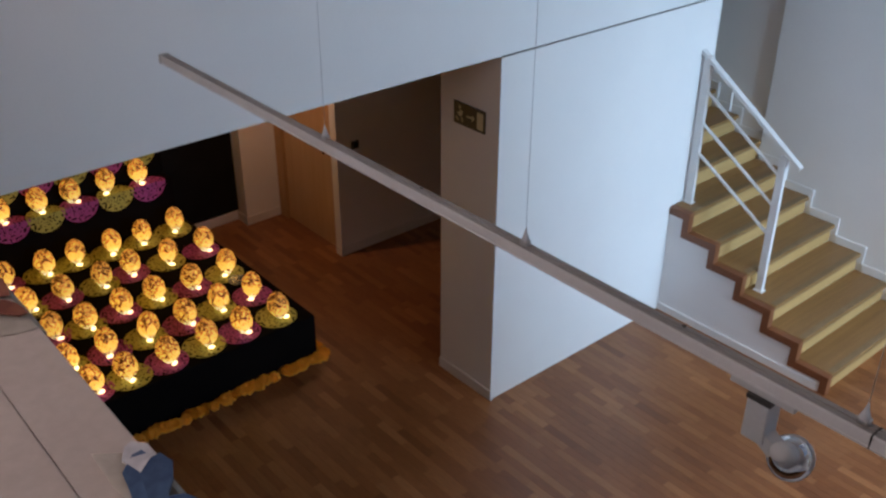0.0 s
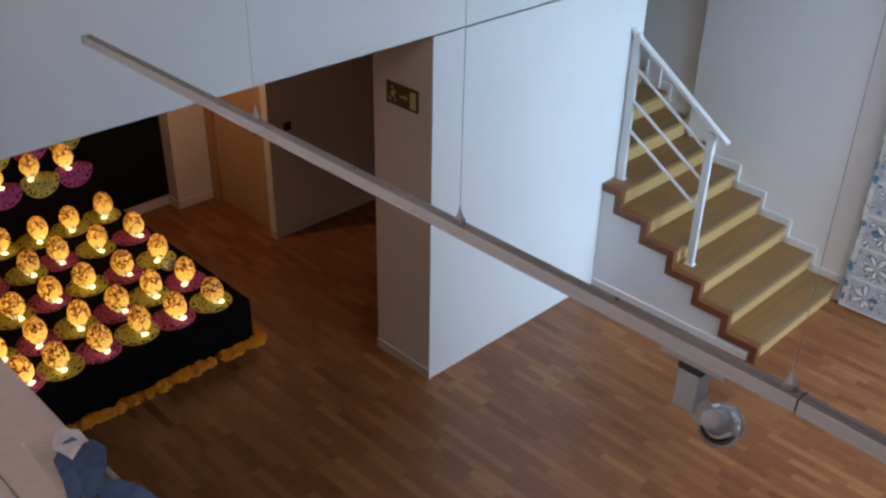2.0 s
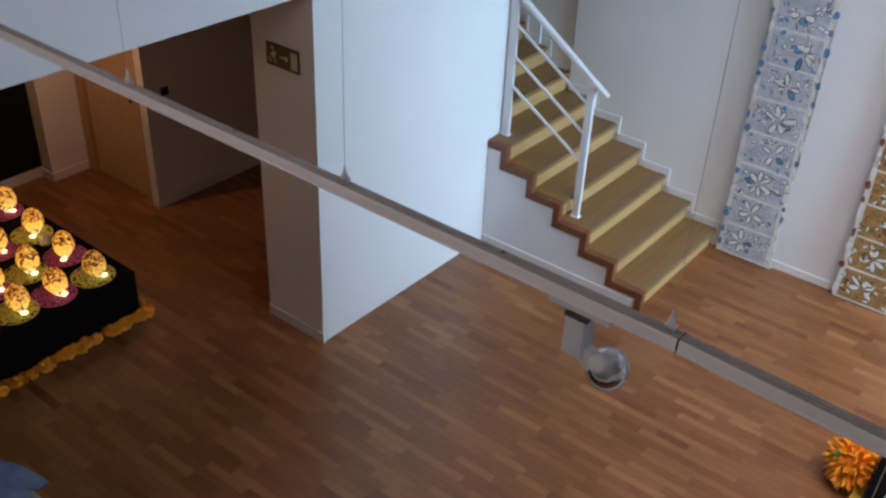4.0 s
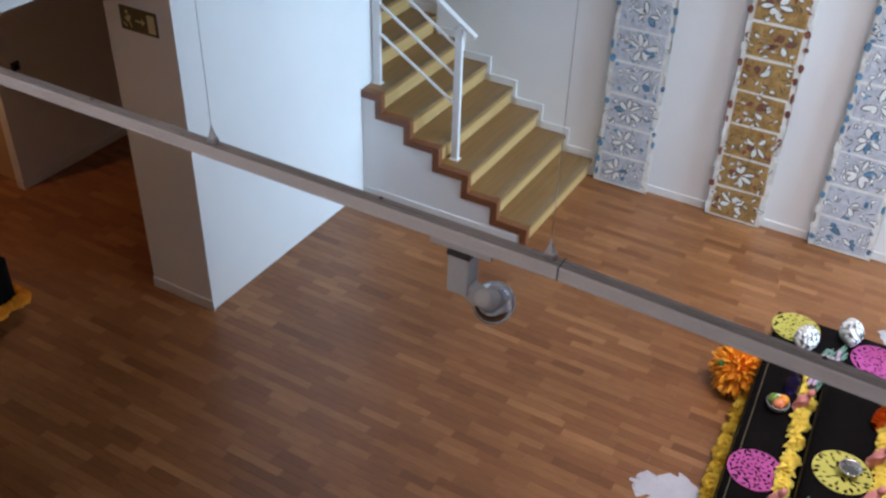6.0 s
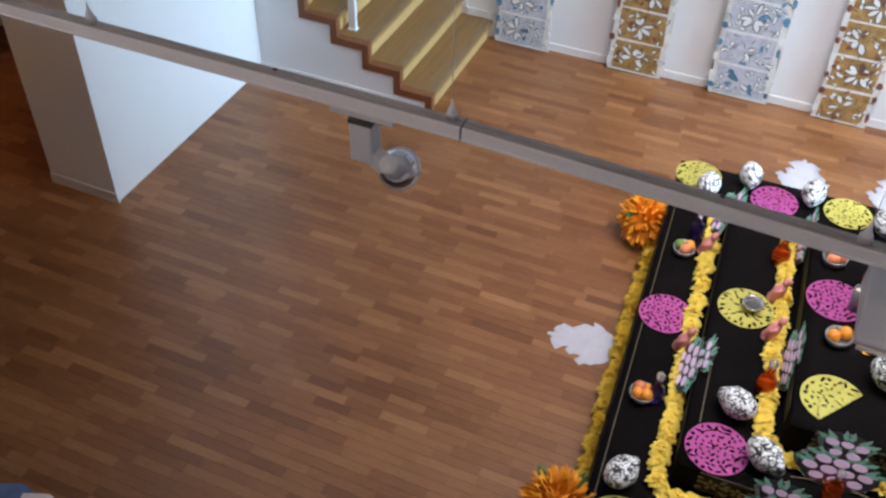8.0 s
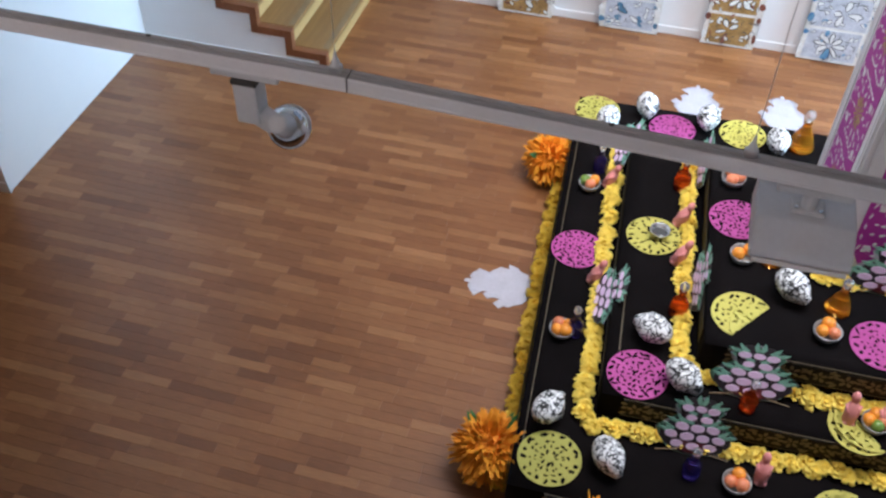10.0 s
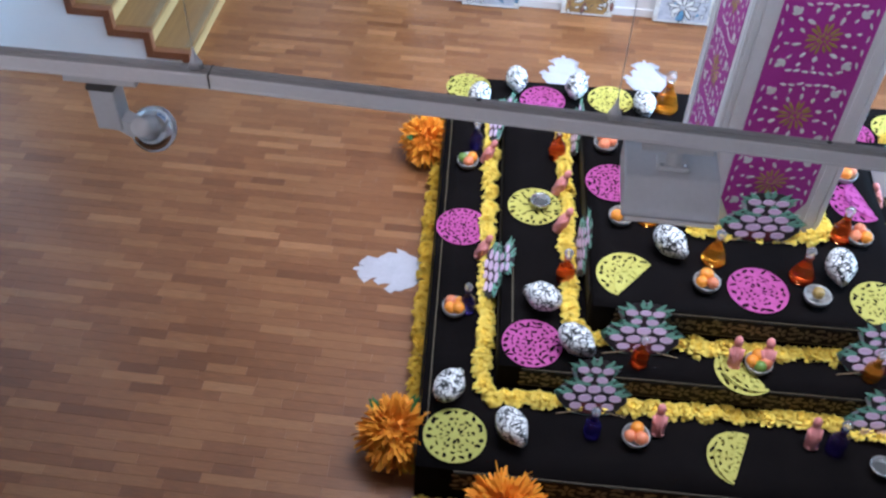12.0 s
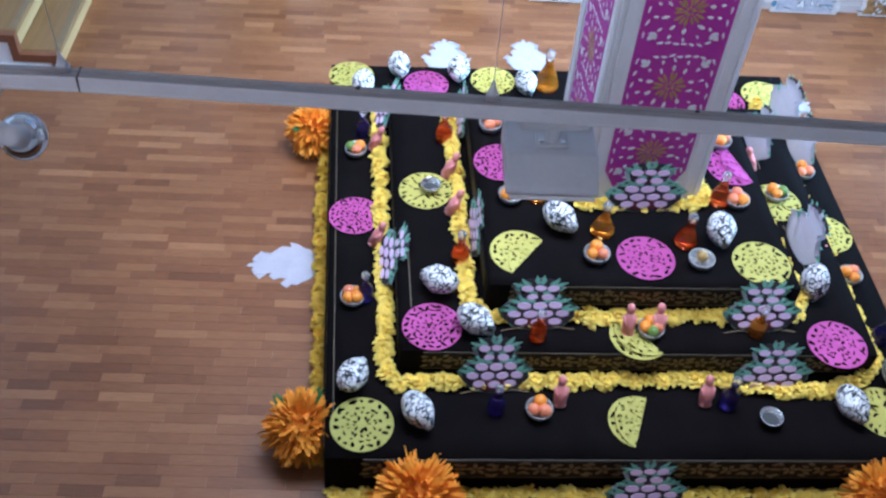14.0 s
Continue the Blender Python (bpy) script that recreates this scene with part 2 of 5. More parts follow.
OCHRE = surface("ochre_marigold_petals", (0.64, 0.38, 0.015), (0.78, 0.5, 0.04), 14, 90, 0.7, 0.15, vary=0.15)
ORANGE = surface("orange_marigold_petals", (0.84, 0.27, 0.01), (0.94, 0.42, 0.02), 14, 90, 0.7, 0.15, vary=0.12)
GREEN = surface("green_leaf", (0.03, 0.13, 0.03), (0.06, 0.2, 0.06), 14, 90, 0.6, 0.15)
FRUIT_O = surface("orange_peel", (0.8, 0.25, 0.02), (0.85, 0.34, 0.04), 12, 140, 0.45, 0.3, vary=0.1)
FRUIT_R = surface("peach_skin", (0.7, 0.16, 0.07), (0.8, 0.34, 0.16), 14, 140, 0.45, 0.15, vary=0.12)
FRUIT_G = surface("green_fruit_skin", (0.12, 0.22, 0.03), (0.2, 0.3, 0.06), 14, 140, 0.4, 0.1)
BOWLMAT = surface("silvered_wicker_bowl", (0.16, 0.155, 0.15), (0.6, 0.58, 0.56), 60, 140, 0.4, 0.4, metal=0.4)
TIN = surface("silver_bowl", (0.6, 0.6, 0.6), (0.8, 0.8, 0.8), 20, 90, 0.22, 0.1, metal=0.9)
DOLL = surface("pink_sugar_paste", (0.72, 0.24, 0.22), (0.82, 0.34, 0.32), 12, 120, 0.7, 0.2, vary=0.06)
AMBER = glassy("amber_glass", (0.9, 0.36, 0.025))
REDGLASS = glassy("red_amber_glass", (0.78, 0.11, 0.015))
INDIGO = glassy("violet_glass", (0.07, 0.05, 0.25))
CLEAR = glassy("clear_glass", (0.95, 0.95, 0.97))
SKULL = doodle("white_skull_with_ink_curls", (0.84, 0.83, 0.82), (0.015, 0.015, 0.015), scale=13.0, bold=0.95)
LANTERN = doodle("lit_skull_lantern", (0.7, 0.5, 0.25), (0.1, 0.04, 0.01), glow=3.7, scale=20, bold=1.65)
LED = emitter("led_candle", (1.0, 0.76, 0.36), 5.5)
DOORWOOD = surface("door_veneer", (0.52, 0.34, 0.18), (0.62, 0.43, 0.25), 2, 40, 0.42, 0.08, stretch=(9, 9, 0.6))
JAMB = surface("door_jamb_wood", (0.4, 0.24, 0.11), (0.5, 0.31, 0.15), 3, 40, 0.45, 0.08, stretch=(9, 9, 0.6))
BRASS = surface("brass_knob", (0.6, 0.42, 0.15), (0.75, 0.55, 0.22), 20, 90, 0.25, 0.0, metal=1.0)
SIGNDARK = surface("sign_dark_olive", (0.035, 0.03, 0.014), (0.055, 0.048, 0.022), 6, 90, 0.4, 0.03)
SIGNPALE = surface("sign_pale_cream", (0.55, 0.5, 0.3), (0.62, 0.57, 0.36), 6, 90, 0.5, 0.03)
GLASS = glassy("window_glass", (0.97, 0.98, 0.98), 0.0)
WAX = surface("cream_wax", (0.75, 0.62, 0.42), (0.82, 0.7, 0.52), 10, 90, 0.4, 0.05)
TAPBLUE = surface("pale_blue_collage_paper", (0.33, 0.34, 0.39), (0.6, 0.61, 0.65), 16, 55, 0.65, 0.35)
TAPBROWN = surface("ochre_collage_paper", (0.15, 0.075, 0.02), (0.5, 0.3, 0.1), 12, 55, 0.65, 0.35)
TAPEDGE = surface("cream_ragged_edging", (0.6, 0.57, 0.52), (0.78, 0.76, 0.72), 20, 70, 0.7, 0.3)
BLUEINK = surface("blue_painted_paper", (0.04, 0.13, 0.27), (0.14, 0.3, 0.42), 20, 90, 0.6, 0.2, vary=0.25)
REDINK = surface("brown_red_painted_paper", (0.13, 0.03, 0.025), (0.24, 0.09, 0.05), 20, 90, 0.6, 0.2, vary=0.25)
NAVY = surface("navy_painted_paper", (0.02, 0.05, 0.13), (0.06, 0.12, 0.24), 20, 90, 0.6, 0.2, vary=0.2)
LINEINK = surface("dark_outline_paper", (0.04, 0.035, 0.035), (0.09, 0.08, 0.075), 20, 90, 0.7, 0.1)
CARDBACK = surface("grey_white_card_back", (0.44, 0.42, 0.46), (0.55, 0.53, 0.58), 9, 60, 0.8, 0.25)
PETALWHITE = surface("cream_petal_paper", (0.66, 0.66, 0.64), (0.8, 0.79, 0.76), 20, 90, 0.7, 0.2, vary=0.06)


# ---- building helpers ----
def mesh_of(name, bm, material, smooth=False):
    me = bpy.data.meshes.new(name)
    bmesh.ops.recalc_face_normals(bm, faces=bm.faces)
    bm.to_mesh(me)
    bm.free()
    for mt in (material if isinstance(material, (list, tuple)) else [material]):
        me.materials.append(mt)
    if smooth:
        for f in me.polygons:
            f.use_smooth = True
    return me


def part(name, bm, material, parent, label="", smooth=False):
    """Links a bmesh, or a ready mesh, as ONE object under a thing or a part."""
    me = bm if isinstance(bm, bpy.types.Mesh) else mesh_of(name, bm, material, smooth)
    ob = new(name, me)
    ob.parent = parent
    if label:
        ob["label"] = label
    return ob


def single(name, bm, material, label, category, group="", kind="", smooth=False, m=None):
    me = bm if isinstance(bm, bpy.types.Mesh) else mesh_of(name, bm, material, smooth)
    ob = tagged(new(name, me), label, category, group, kind)
    if m is not None:
        ob.matrix_basis = m
    return ob


def root(name, label, category, group="", kind="", m=None):
    ob = tagged(new(name), label, category, group, kind)
    ob.empty_display_size = 0.1
    if m is not None:
        ob.matrix_basis = m
    return ob


def box(x0, x1, y0, y1, z0, z1, bevel=0.0, bm=None, seg=2):
    b = bm or bmesh.new()
    r = bmesh.ops.create_cube(b, size=1.0)
    vs = r["verts"]
    for v in vs:
        v.co = Vector((x0 + (v.co.x + 0.5) * (x1 - x0), y0 + (v.co.y + 0.5) * (y1 - y0), z0 + (v.co.z + 0.5) * (z1 - z0)))
    if bevel:
        es = list({e for v in vs for e in v.link_edges})
        bmesh.ops.bevel(b, geom=es, offset=bevel, segments=seg, affect='EDGES', profile=0.5)
    return b


def lathe(profile, seg=20, bm=None, at=(0, 0, 0)):
    """A turned shape from (radius, height) pairs."""
    b = bm or bmesh.new()
    rings = []
    for r, z in profile:
        rings.append([b.verts.new((at[0] + r * math.cos(2 * math.pi * i / seg), at[1] + r * math.sin(2 * math.pi * i / seg), at[2] + z)) for i in range(seg)])
    for a, c in zip(rings, rings[1:]):
        for i in range(seg):
            b.faces.new((a[i], a[(i + 1) % seg], c[(i + 1) % seg], c[i]))
    if profile[0][0] > 1e-6:
        b.faces.new(rings[0][::-1])
    if profile[-1][0] > 1e-6:
        b.faces.new(rings[-1])
    return b


def ball(r, at=(0, 0, 0), scale=(1, 1, 1), seg=14, rings=9, bm=None):
    b = bm or bmesh.new()
    res = bmesh.ops.create_uvsphere(b, u_segments=seg, v_segments=rings, radius=r)
    for v in res["verts"]:
        v.co = Vector((at[0] + v.co.x * scale[0], at[1] + v.co.y * scale[1], at[2] + v.co.z * scale[2]))
    return b


def tube(p, q, r, seg=8, bm=None):
    b = bm or bmesh.new()
    p, q = Vector(p), Vector(q)
    d = q - p
    res = bmesh.ops.create_cone(b, cap_ends=True, segments=seg, radius1=r, radius2=r, depth=d.length)
    m = Matrix.Translation((p + q) / 2) @ d.to_track_quat("Z", "Y").to_matrix().to_4x4()
    bmesh.ops.transform(b, matrix=m, verts=res["verts"])
    return b


def bar(p, q, w, h, bm=None):
    """A flat bar from p to q, w wide across, h deep."""
    b = bm or bmesh.new()
    p, q = Vector(p), Vector(q)
    d = q - p
    res = bmesh.ops.create_cube(b, size=1.0)
    m = Matrix.Translation((p + q) / 2) @ d.to_track_quat("Z", "X").to_matrix().to_4x4() @ Matrix.Diagonal((h, w, d.length, 1))
    bmesh.ops.transform(b, matrix=m, verts=res["verts"])
    return b


def slab(outline, thick, bm=None, z=0.0):
    """A flat outline in the xy plane given thickness upwards."""
    b = bm or bmesh.new()
    lo = [b.verts.new((x, y, z)) for x, y in outline]
    hi = [b.verts.new((x, y, z + thick)) for x, y in outline]
    n = len(outline)
    b.faces.new(lo[::-1])
    b.faces.new(hi)
    for i in range(n):
        b.faces.new((lo[i], lo[(i + 1) % n], hi[(i + 1) % n], hi[i]))
    return b


def upright(outline, thick, bm=None, y=0.0):
    """A flat outline in the xz plane given thickness towards -y."""
    b = bm or bmesh.new()
    n = len(outline)
    f = [b.verts.new((x, y - thick, z)) for x, z in outline]
    k = [b.verts.new((x, y, z)) for x, z in outline]
    b.faces.new(f)
    b.faces.new(k[::-1])
    for i in range(n):
        b.faces.new((f[i], f[(i + 1) % n], k[(i + 1) % n], k[i]))
    return b


# ---- the room ----
XW, YC, ZS = 7.65, 4.344, 2.732          # far wall, white face, underside of the gallery
XC = 4.215                                # end of the white block
HI = 5.9

floor = single("floor", box(-4.6, 7.9, -6.1, 8.5, -0.2, -0.012), SUBFLOOR, "brown wooden parquet floor laid in short strips", "floor", kind="structure")
b = box(-4.6, -2.1, -6.1, 8.5, HI, HI + 0.2)
for q in ((-2.1, -0.3, -6.1, -0.5), (-2.1, -0.3, 3.3, 8.5), (-0.3, 2.2, -6.1, 8.5), (6.6, 7.9, -6.1, 8.5), (2.2, 6.6, -6.1, -3.0), (2.2, 6.6, 0.6, 8.5)):
    box(*q, HI, HI + 0.2, 0.0, b)
single("ceiling", b, CEIL, "plain white ceiling with added, unseen skylights above the hall and gallery", "ceiling", kind="structure")
# frame and panes not seen, added round the hall's fill lamp
skl = root("skylight", "square white framed skylight added in the ceiling, unseen", "skylight", kind="structure")
for q in ((2.2, 2.26, -3.0, 0.6), (6.54, 6.6, -3.0, 0.6), (2.26, 6.54, -3.0, -2.94), (2.26, 6.54, 0.54, 0.6), (4.37, 4.43, -2.94, 0.54)):
    part("frame", box(*q, HI + 0.02, HI + 0.16, 0.004), TRIM, skl)
for x0, x1 in ((2.26, 4.37), (4.43, 6.54)):
    part("pane", box(x0, x1, -2.94, 0.54, HI + 0.1, HI + 0.108), GLASS, skl).visible_shadow = False

# unseen opening, added only to hold the gallery's fill lamp
skl = root("gallery_skylight", "narrow white framed skylight added over the gallery, unseen", "skylight", kind="structure")
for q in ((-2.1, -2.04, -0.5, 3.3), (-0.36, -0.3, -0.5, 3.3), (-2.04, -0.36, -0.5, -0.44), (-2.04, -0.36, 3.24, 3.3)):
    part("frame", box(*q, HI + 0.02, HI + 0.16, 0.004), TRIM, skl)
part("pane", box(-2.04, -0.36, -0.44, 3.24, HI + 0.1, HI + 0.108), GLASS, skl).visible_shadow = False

single("wall_east", box(XW, XW + 0.2, -6.1, 4.43, -0.2, HI), PAINT, "white painted wall with collage strips and baseboard", "wall", kind="structure")
single("wall_stair", box(XW + 0.045, XW + 0.2, 4.43, 8.5, -0.2, HI), PAINT, "white painted wall beside the upper stairs", "wall", kind="structure")
single("wall_west", box(-4.6, -4.4, -6.1, 8.5, -0.2, HI), PAINT, "plain white wall closing the gallery", "wall", kind="structure")

# south wall with its tall window
ws = root("wall_south", "plain white end wall with a tall window", "wall", kind="structure")
for n_, b_ in (("wall_panel", (-4.4, 4.35, -6.1, -5.9, -0.2, HI)), ("wall_panel", (7.45, 7.65, -6.1, -5.9, -0.2, HI)),
               ("wall_panel", (4.35, 7.45, -6.1, -5.9, 4.6, HI)), ("wall_panel", (4.35, 7.45, -6.1, -5.9, -0.2, 0.8))):
    part(n_, box(*b_), PAINT, ws)
win = root("window_1", "tall white framed window letting in daylight", "window", kind="structure")
for x0, x1, z0, z1 in ((4.35, 4.42, 0.8, 4.6), (7.38, 7.45, 0.8, 4.6), (4.42, 7.38, 0.8, 0.87), (4.42, 7.38, 4.53, 4.6), (5.87, 5.93, 0.87, 4.53), (4.42, 7.38, 2.6, 2.66)):
    part("window_frame", box(x0, x1, -6.05, -5.97, z0, z1, 0.004), TRIM, win)
for x0, x1 in ((4.42, 5.87), (5.93, 7.38)):
    for z0, z1 in ((0.87, 2.6), (2.66, 4.53)):
        g = part("pane", box(x0, x1, -6.02, -6.012, z0, z1), GLASS, win)
        g.visible_shadow = False

# the white block beside the stairs, the wall over it and the bulkhead
wb = root("wall_block", "bright white wall block with a fine horizontal joint", "wall", kind="structure")
part("wall_panel", box(XC, 6.25, YC, 4.94, 0, ZS - 0.006, 0.003), PAINT, wb)
part("wall_panel", box(6.25, 6.57, YC + 0.002, 4.94, 0, ZS - 0.006), PAINT, wb)
part("joint", box(XC + 0.02, 6.55, YC + 0.015, 4.92, ZS - 0.006, ZS + 0.006), DARKSLOT, wb)
single("wall_north", box(-4.4, 6.57, YC + 0.001, YC + 0.25, ZS + 0.006, HI, 0.003), PAINT, "white upper wall above the dark alcove", "wall", kind="structure")
single("ceiling_alcove", box(-4.4, 7.6, YC + 0.25, 8.5, ZS + 0.008, ZS + 0.25), CEIL, "low white ceiling over the alcove", "ceiling", kind="structure")
single("wall_stair_end", box(6.57, 7.6, 8.3, 8.5, -0.2, HI), PAINT, "white wall at the head of the stairs", "wall", kind="structure")
single("wall_alcove_back", box(-4.4, 4.27, 8.27, 8.5, -0.2, ZS), PAINT, "white wall behind the lantern altar", "wall", kind="structure")
single("wall_pier", box(4.27, 4.67, 8.08, 8.5, -0.2, ZS, 0.003), PAINT, "white wall pier beside the wooden door", "wall", kind="structure")
wcorr = root("wall_corridor", "grey white corridor wall beside the door", "wall", kind="structure")
part("wall_panel", box(4.64, 5.95, 6.92, 7.02, -0.2, ZS, 0.003), PAINT, wcorr)
part("wall_panel", box(4.72, 4.92, 7.02, 8.08, 2.1, ZS), PAINT, wcorr)
# the corridor's darkness is put into the near-black colour of these two
part("black_frame", box(5.95, 6.06, 6.86, 7.02, 0, ZS, 0.003), DARKSLOT, wcorr, "black upright frame standing for the corridor's darkness")
single("wall_corridor_end", box(6.37, 6.57, 4.94, 8.3, -0.2, ZS), DARKSLOT, "corridor end wall coloured near-black for its darkness", "wall", kind="structure")
single("wall_mezzanine_side", box(-4.4, -4.3, -5.9, YC, 0, 2.75), PAINT, "plain white wall under the gallery", "wall", kind="structure")

bb = root("baseboard", "white painted baseboard along the walls", "baseboard", kind="structure")
for b_ in ((XC - 0.012, XC - 0.001, YC - 0.012, 4.94, 0, 0.09), (XC - 0.012, XC + 0.015, YC - 0.012, YC - 0.001, 0, 0.03),
           (XW - 0.014, XW - 0.001, -5.9, 2.72, 0, 0.075), (4.63, 5.95, 6.906, 6.919, 0, 0.09), (4.628, 4.639, 6.906, 7.0, 0, 0.09),
           (4.256, 4.269, 8.066, 8.27, 0, 0.09), (4.256, 4.67, 8.066, 8.079, 0, 0.09), (3.6, 4.256, 8.256, 8.269, 0, 0.1)):
    part("board", box(*b_, bevel=0.002), TRIM, bb)

# door in the alcove
door = root("door_1", "closed light wood door glowing warm under a downlight", "door", kind="structure")
part("leaf", box(4.69, 4.73, 7.06, 7.93, 0.01, 2.06, 0.003), DOORWOOD, door)
part("jamb", box(4.66, 4.76, 7.005, 7.055, 0, 2.12, 0.003), JAMB, door)
part("jamb", box(4.66, 4.76, 7.935, 8.07, 0, 2.12, 0.003), JAMB, door)
part("head", box(4.66, 4.76, 7.055, 7.935, 2.065, 2.12, 0.003), JAMB, door)
kn = part("door_knob", lathe([(0.008, 0), (0.008, 0.035), (0.026, 0.045), (0.028, 0.06), (0.015, 0.07), (0, 0.072)], 14), BRASS, door, "brass knob", True)
kn.matrix_basis = pose(4.69, 7.14, 1.03, 0, -90, 0)
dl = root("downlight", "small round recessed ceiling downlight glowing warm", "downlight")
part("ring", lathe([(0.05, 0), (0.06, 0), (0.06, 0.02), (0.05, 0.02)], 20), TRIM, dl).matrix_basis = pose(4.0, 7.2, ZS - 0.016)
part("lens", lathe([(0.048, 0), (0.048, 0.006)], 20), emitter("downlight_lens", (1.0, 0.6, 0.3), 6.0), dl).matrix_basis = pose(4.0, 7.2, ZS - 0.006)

# gallery with the parapet under the camera
single("gallery_floor", box(-4.4, 0.31, -5.9, YC, 2.75, 3.05), CEIL, "white gallery slab", "gallery", kind="structure")
par = root("parapet", "white painted gallery parapet with a broad ledge", "parapet", kind="structure")
part("parapet_wall", box(0.1, 0.3, -5.9, YC, 3.05, 4.06), PAINT, par)
part("ledge", box(0.06, 0.27, -5.9, YC, 4.06, 4.1, 0.0015), LEDGE, par)
part("ledge_lip", box(0.2705, 0.335, -5.9, YC, 4.045, 4.0985, 0.0015), LEDGE, par)

# ---- stairs ----
G, R, Y0, NST = 0.2875, 0.17, 2.73, 12
XS = 6.32
st = root("staircase", "wooden staircase with pale risers and a red-brown stepped edge", "staircase")
grey_nosing = surface("grey_nosing", (0.19, 0.125, 0.06), (0.26, 0.18, 0.095), 8, 60, 0.6, 0.2)
for k in range(1, NST + 1):
    y = Y0 + (k - 1) * G
    t_ = box(XS - 0.02 if k < 7 else 6.575, XW - 0.005 + (0.04 if k > 6 else 0), y - 0.028, y + G if k != 6 else YC - 0.003, k * R - 0.035, k * R, 0.005)
    if k == 6:
        box(6.575, XW - 0.005, YC - 0.003, y + G, k * R - 0.035, k * R, 0.0, t_)
    part("tread", t_, TREAD, st)
    part("riser", box(XS - 0.019 if k < 7 else 6.58, XW - 0.006 + (0.04 if k > 6 else 0), y, y + 0.018, (k - 1) * R, k * R - 0.036), RISER, st)
    if k < 8:
        part("nosing_strip", box(XS + 0.0, XW - 0.012, y - 0.02, y + 0.03, k * R + 0.0005, k * R + 0.004, 0.001), grey_nosing, st)
for k in range(1, 7):
    y = Y0 + (k - 1) * G
    part("string", box(6.235, XS - 0.021, y - 0.03, y + 0.035, max(0, (k - 1) * R - 0.07), k * R - 0.002, 0.003), STRING, st, "red-brown stepped edge board")
    part("string", box(6.235, XS - 0.021, y + 0.035, min(y + G - 0.03, YC - 0.004), k * R - 0.07, k * R - 0.002, 0.003), STRING, st, "red-brown stepped edge board")
# white wall under the flight
b = bmesh.new()
for k in range(1, 7):
    y = Y0 + (k - 1) * G
    box(6.25, 6.296, y + 0.02, min(y + G + 0.02, YC - 0.003), 0, k * R - 0.04, 0.0, b)
bmesh.ops.remove_doubles(b, verts=b.verts, dist=0.0001)
single("wall_under_stairs", b, PAINT, "white painted wall closing the underside of the stairs", "wall", kind="structure")
part("board", box(6.236, 6.249, Y0 + 0.06, YC - 0.004, 0, 0.07, 0.002), TRIM, bb)
# stepped baseboard on the wall
for k in range(1, 10):
    y = Y0 + (k - 1) * G
    xo = 0.0 if y < 4.3 else -0.045
    part("board", box(XW - 0.016 - xo, XW - 0.001 - xo, y - 0.055, y + 0.035, (k - 1) * R + (0.0 if k == 1 else 0.07), k * R + 0.075, 0.002), TRIM, bb)
    part("board", box(XW - 0.016 - xo, XW - 0.001 - xo, y + 0.035, y + G - 0.055, k * R + 0.002, k * R + 0.075, 0.002), TRIM, bb)

rail = root("stair_railing", "white painted steel stair railing with thin sloping bars", "railing")
part("post", box(6.405, 6.44, 4.255, 4.325, 1.022, 2.30, 0.004), STEEL, rail)
part("post", box(6.405, 6.44, 3.475, 3.54, 0.512, 1.70, 0.004), STEEL, rail)
part("base_plate", box(6.39, 6.455, 4.245, 4.335, 1.0205, 1.03, 0.002), STEEL, rail)
part("base_plate", box(6.39, 6.455, 3.465, 3.55, 0.5105, 0.52, 0.002), STEEL, rail)
part("handrail", bar((6.42, 4.36, 2.33), (6.42, 3.36, 1.65), 0.05, 0.028), STEEL, rail)
for za, zb in ((2.01, 1.54), (1.74, 1.28), (1.48, 1.03)):
    part("bar", bar((6.42, 4.26, za), (6.42, 3.53, zb), 0.022, 0.016), STEEL, rail)
rail2 = root("upper_stair_railing", "white steel brackets of the upper stair railing", "railing")
for y, z in ((4.78, 1.42), (5.2, 1.75)):
    part("post", box(XW - 0.04, XW - 0.015, y, y + 0.025, z - 0.03, z + 0.24, 0.003), STEEL, rail2)

# ---- suspended lighting track ----
XR, ZR = 1.333, 3.704
YJ = 0.543                                # joint between the two lengths; the second one sags a little
SAG = math.degrees(math.atan(0.033))


def track_z(y):
    return ZR if y > YJ else ZR + (y - YJ) * 0.033


tr = root("lighting_track", "grey suspended lighting track hung on thin wires", "lighting track")
for y0, y1, turn in ((0.0005, 2.87 - YJ, 0.0), (-3.9, -0.0005, SAG)):
    m_ = pose(XR, YJ, ZR, turn, 0, 0)
    seg = part("rail", box(-0.014, 0.014, y0, y1, -0.0165 if turn == 0 else -0.0185, 0.0085, 0.002), TRACK, tr)
    seg.matrix_basis = m_
    part("top_groove", box(-0.0115, 0.0115, y0 + 0.001, y1 - 0.001, 0.0087, 0.0098), TRACKTOP, seg, "dusty dark upper face")
    part("top_rib", box(-0.0015, 0.0015, y0 + 0.001, y1 - 0.001, 0.0099, 0.0115), TRACKTOP, seg)
    part("side_lip", box(-0.0152, -0.014, y0, y1, -0.0165, -0.0125), TRACK, seg)
part("end_cap", box(XR - 0.016, XR + 0.016, 2.868, 2.882, ZR - 0.0185, ZR + 0.0105, 0.002), GREYPL, tr)
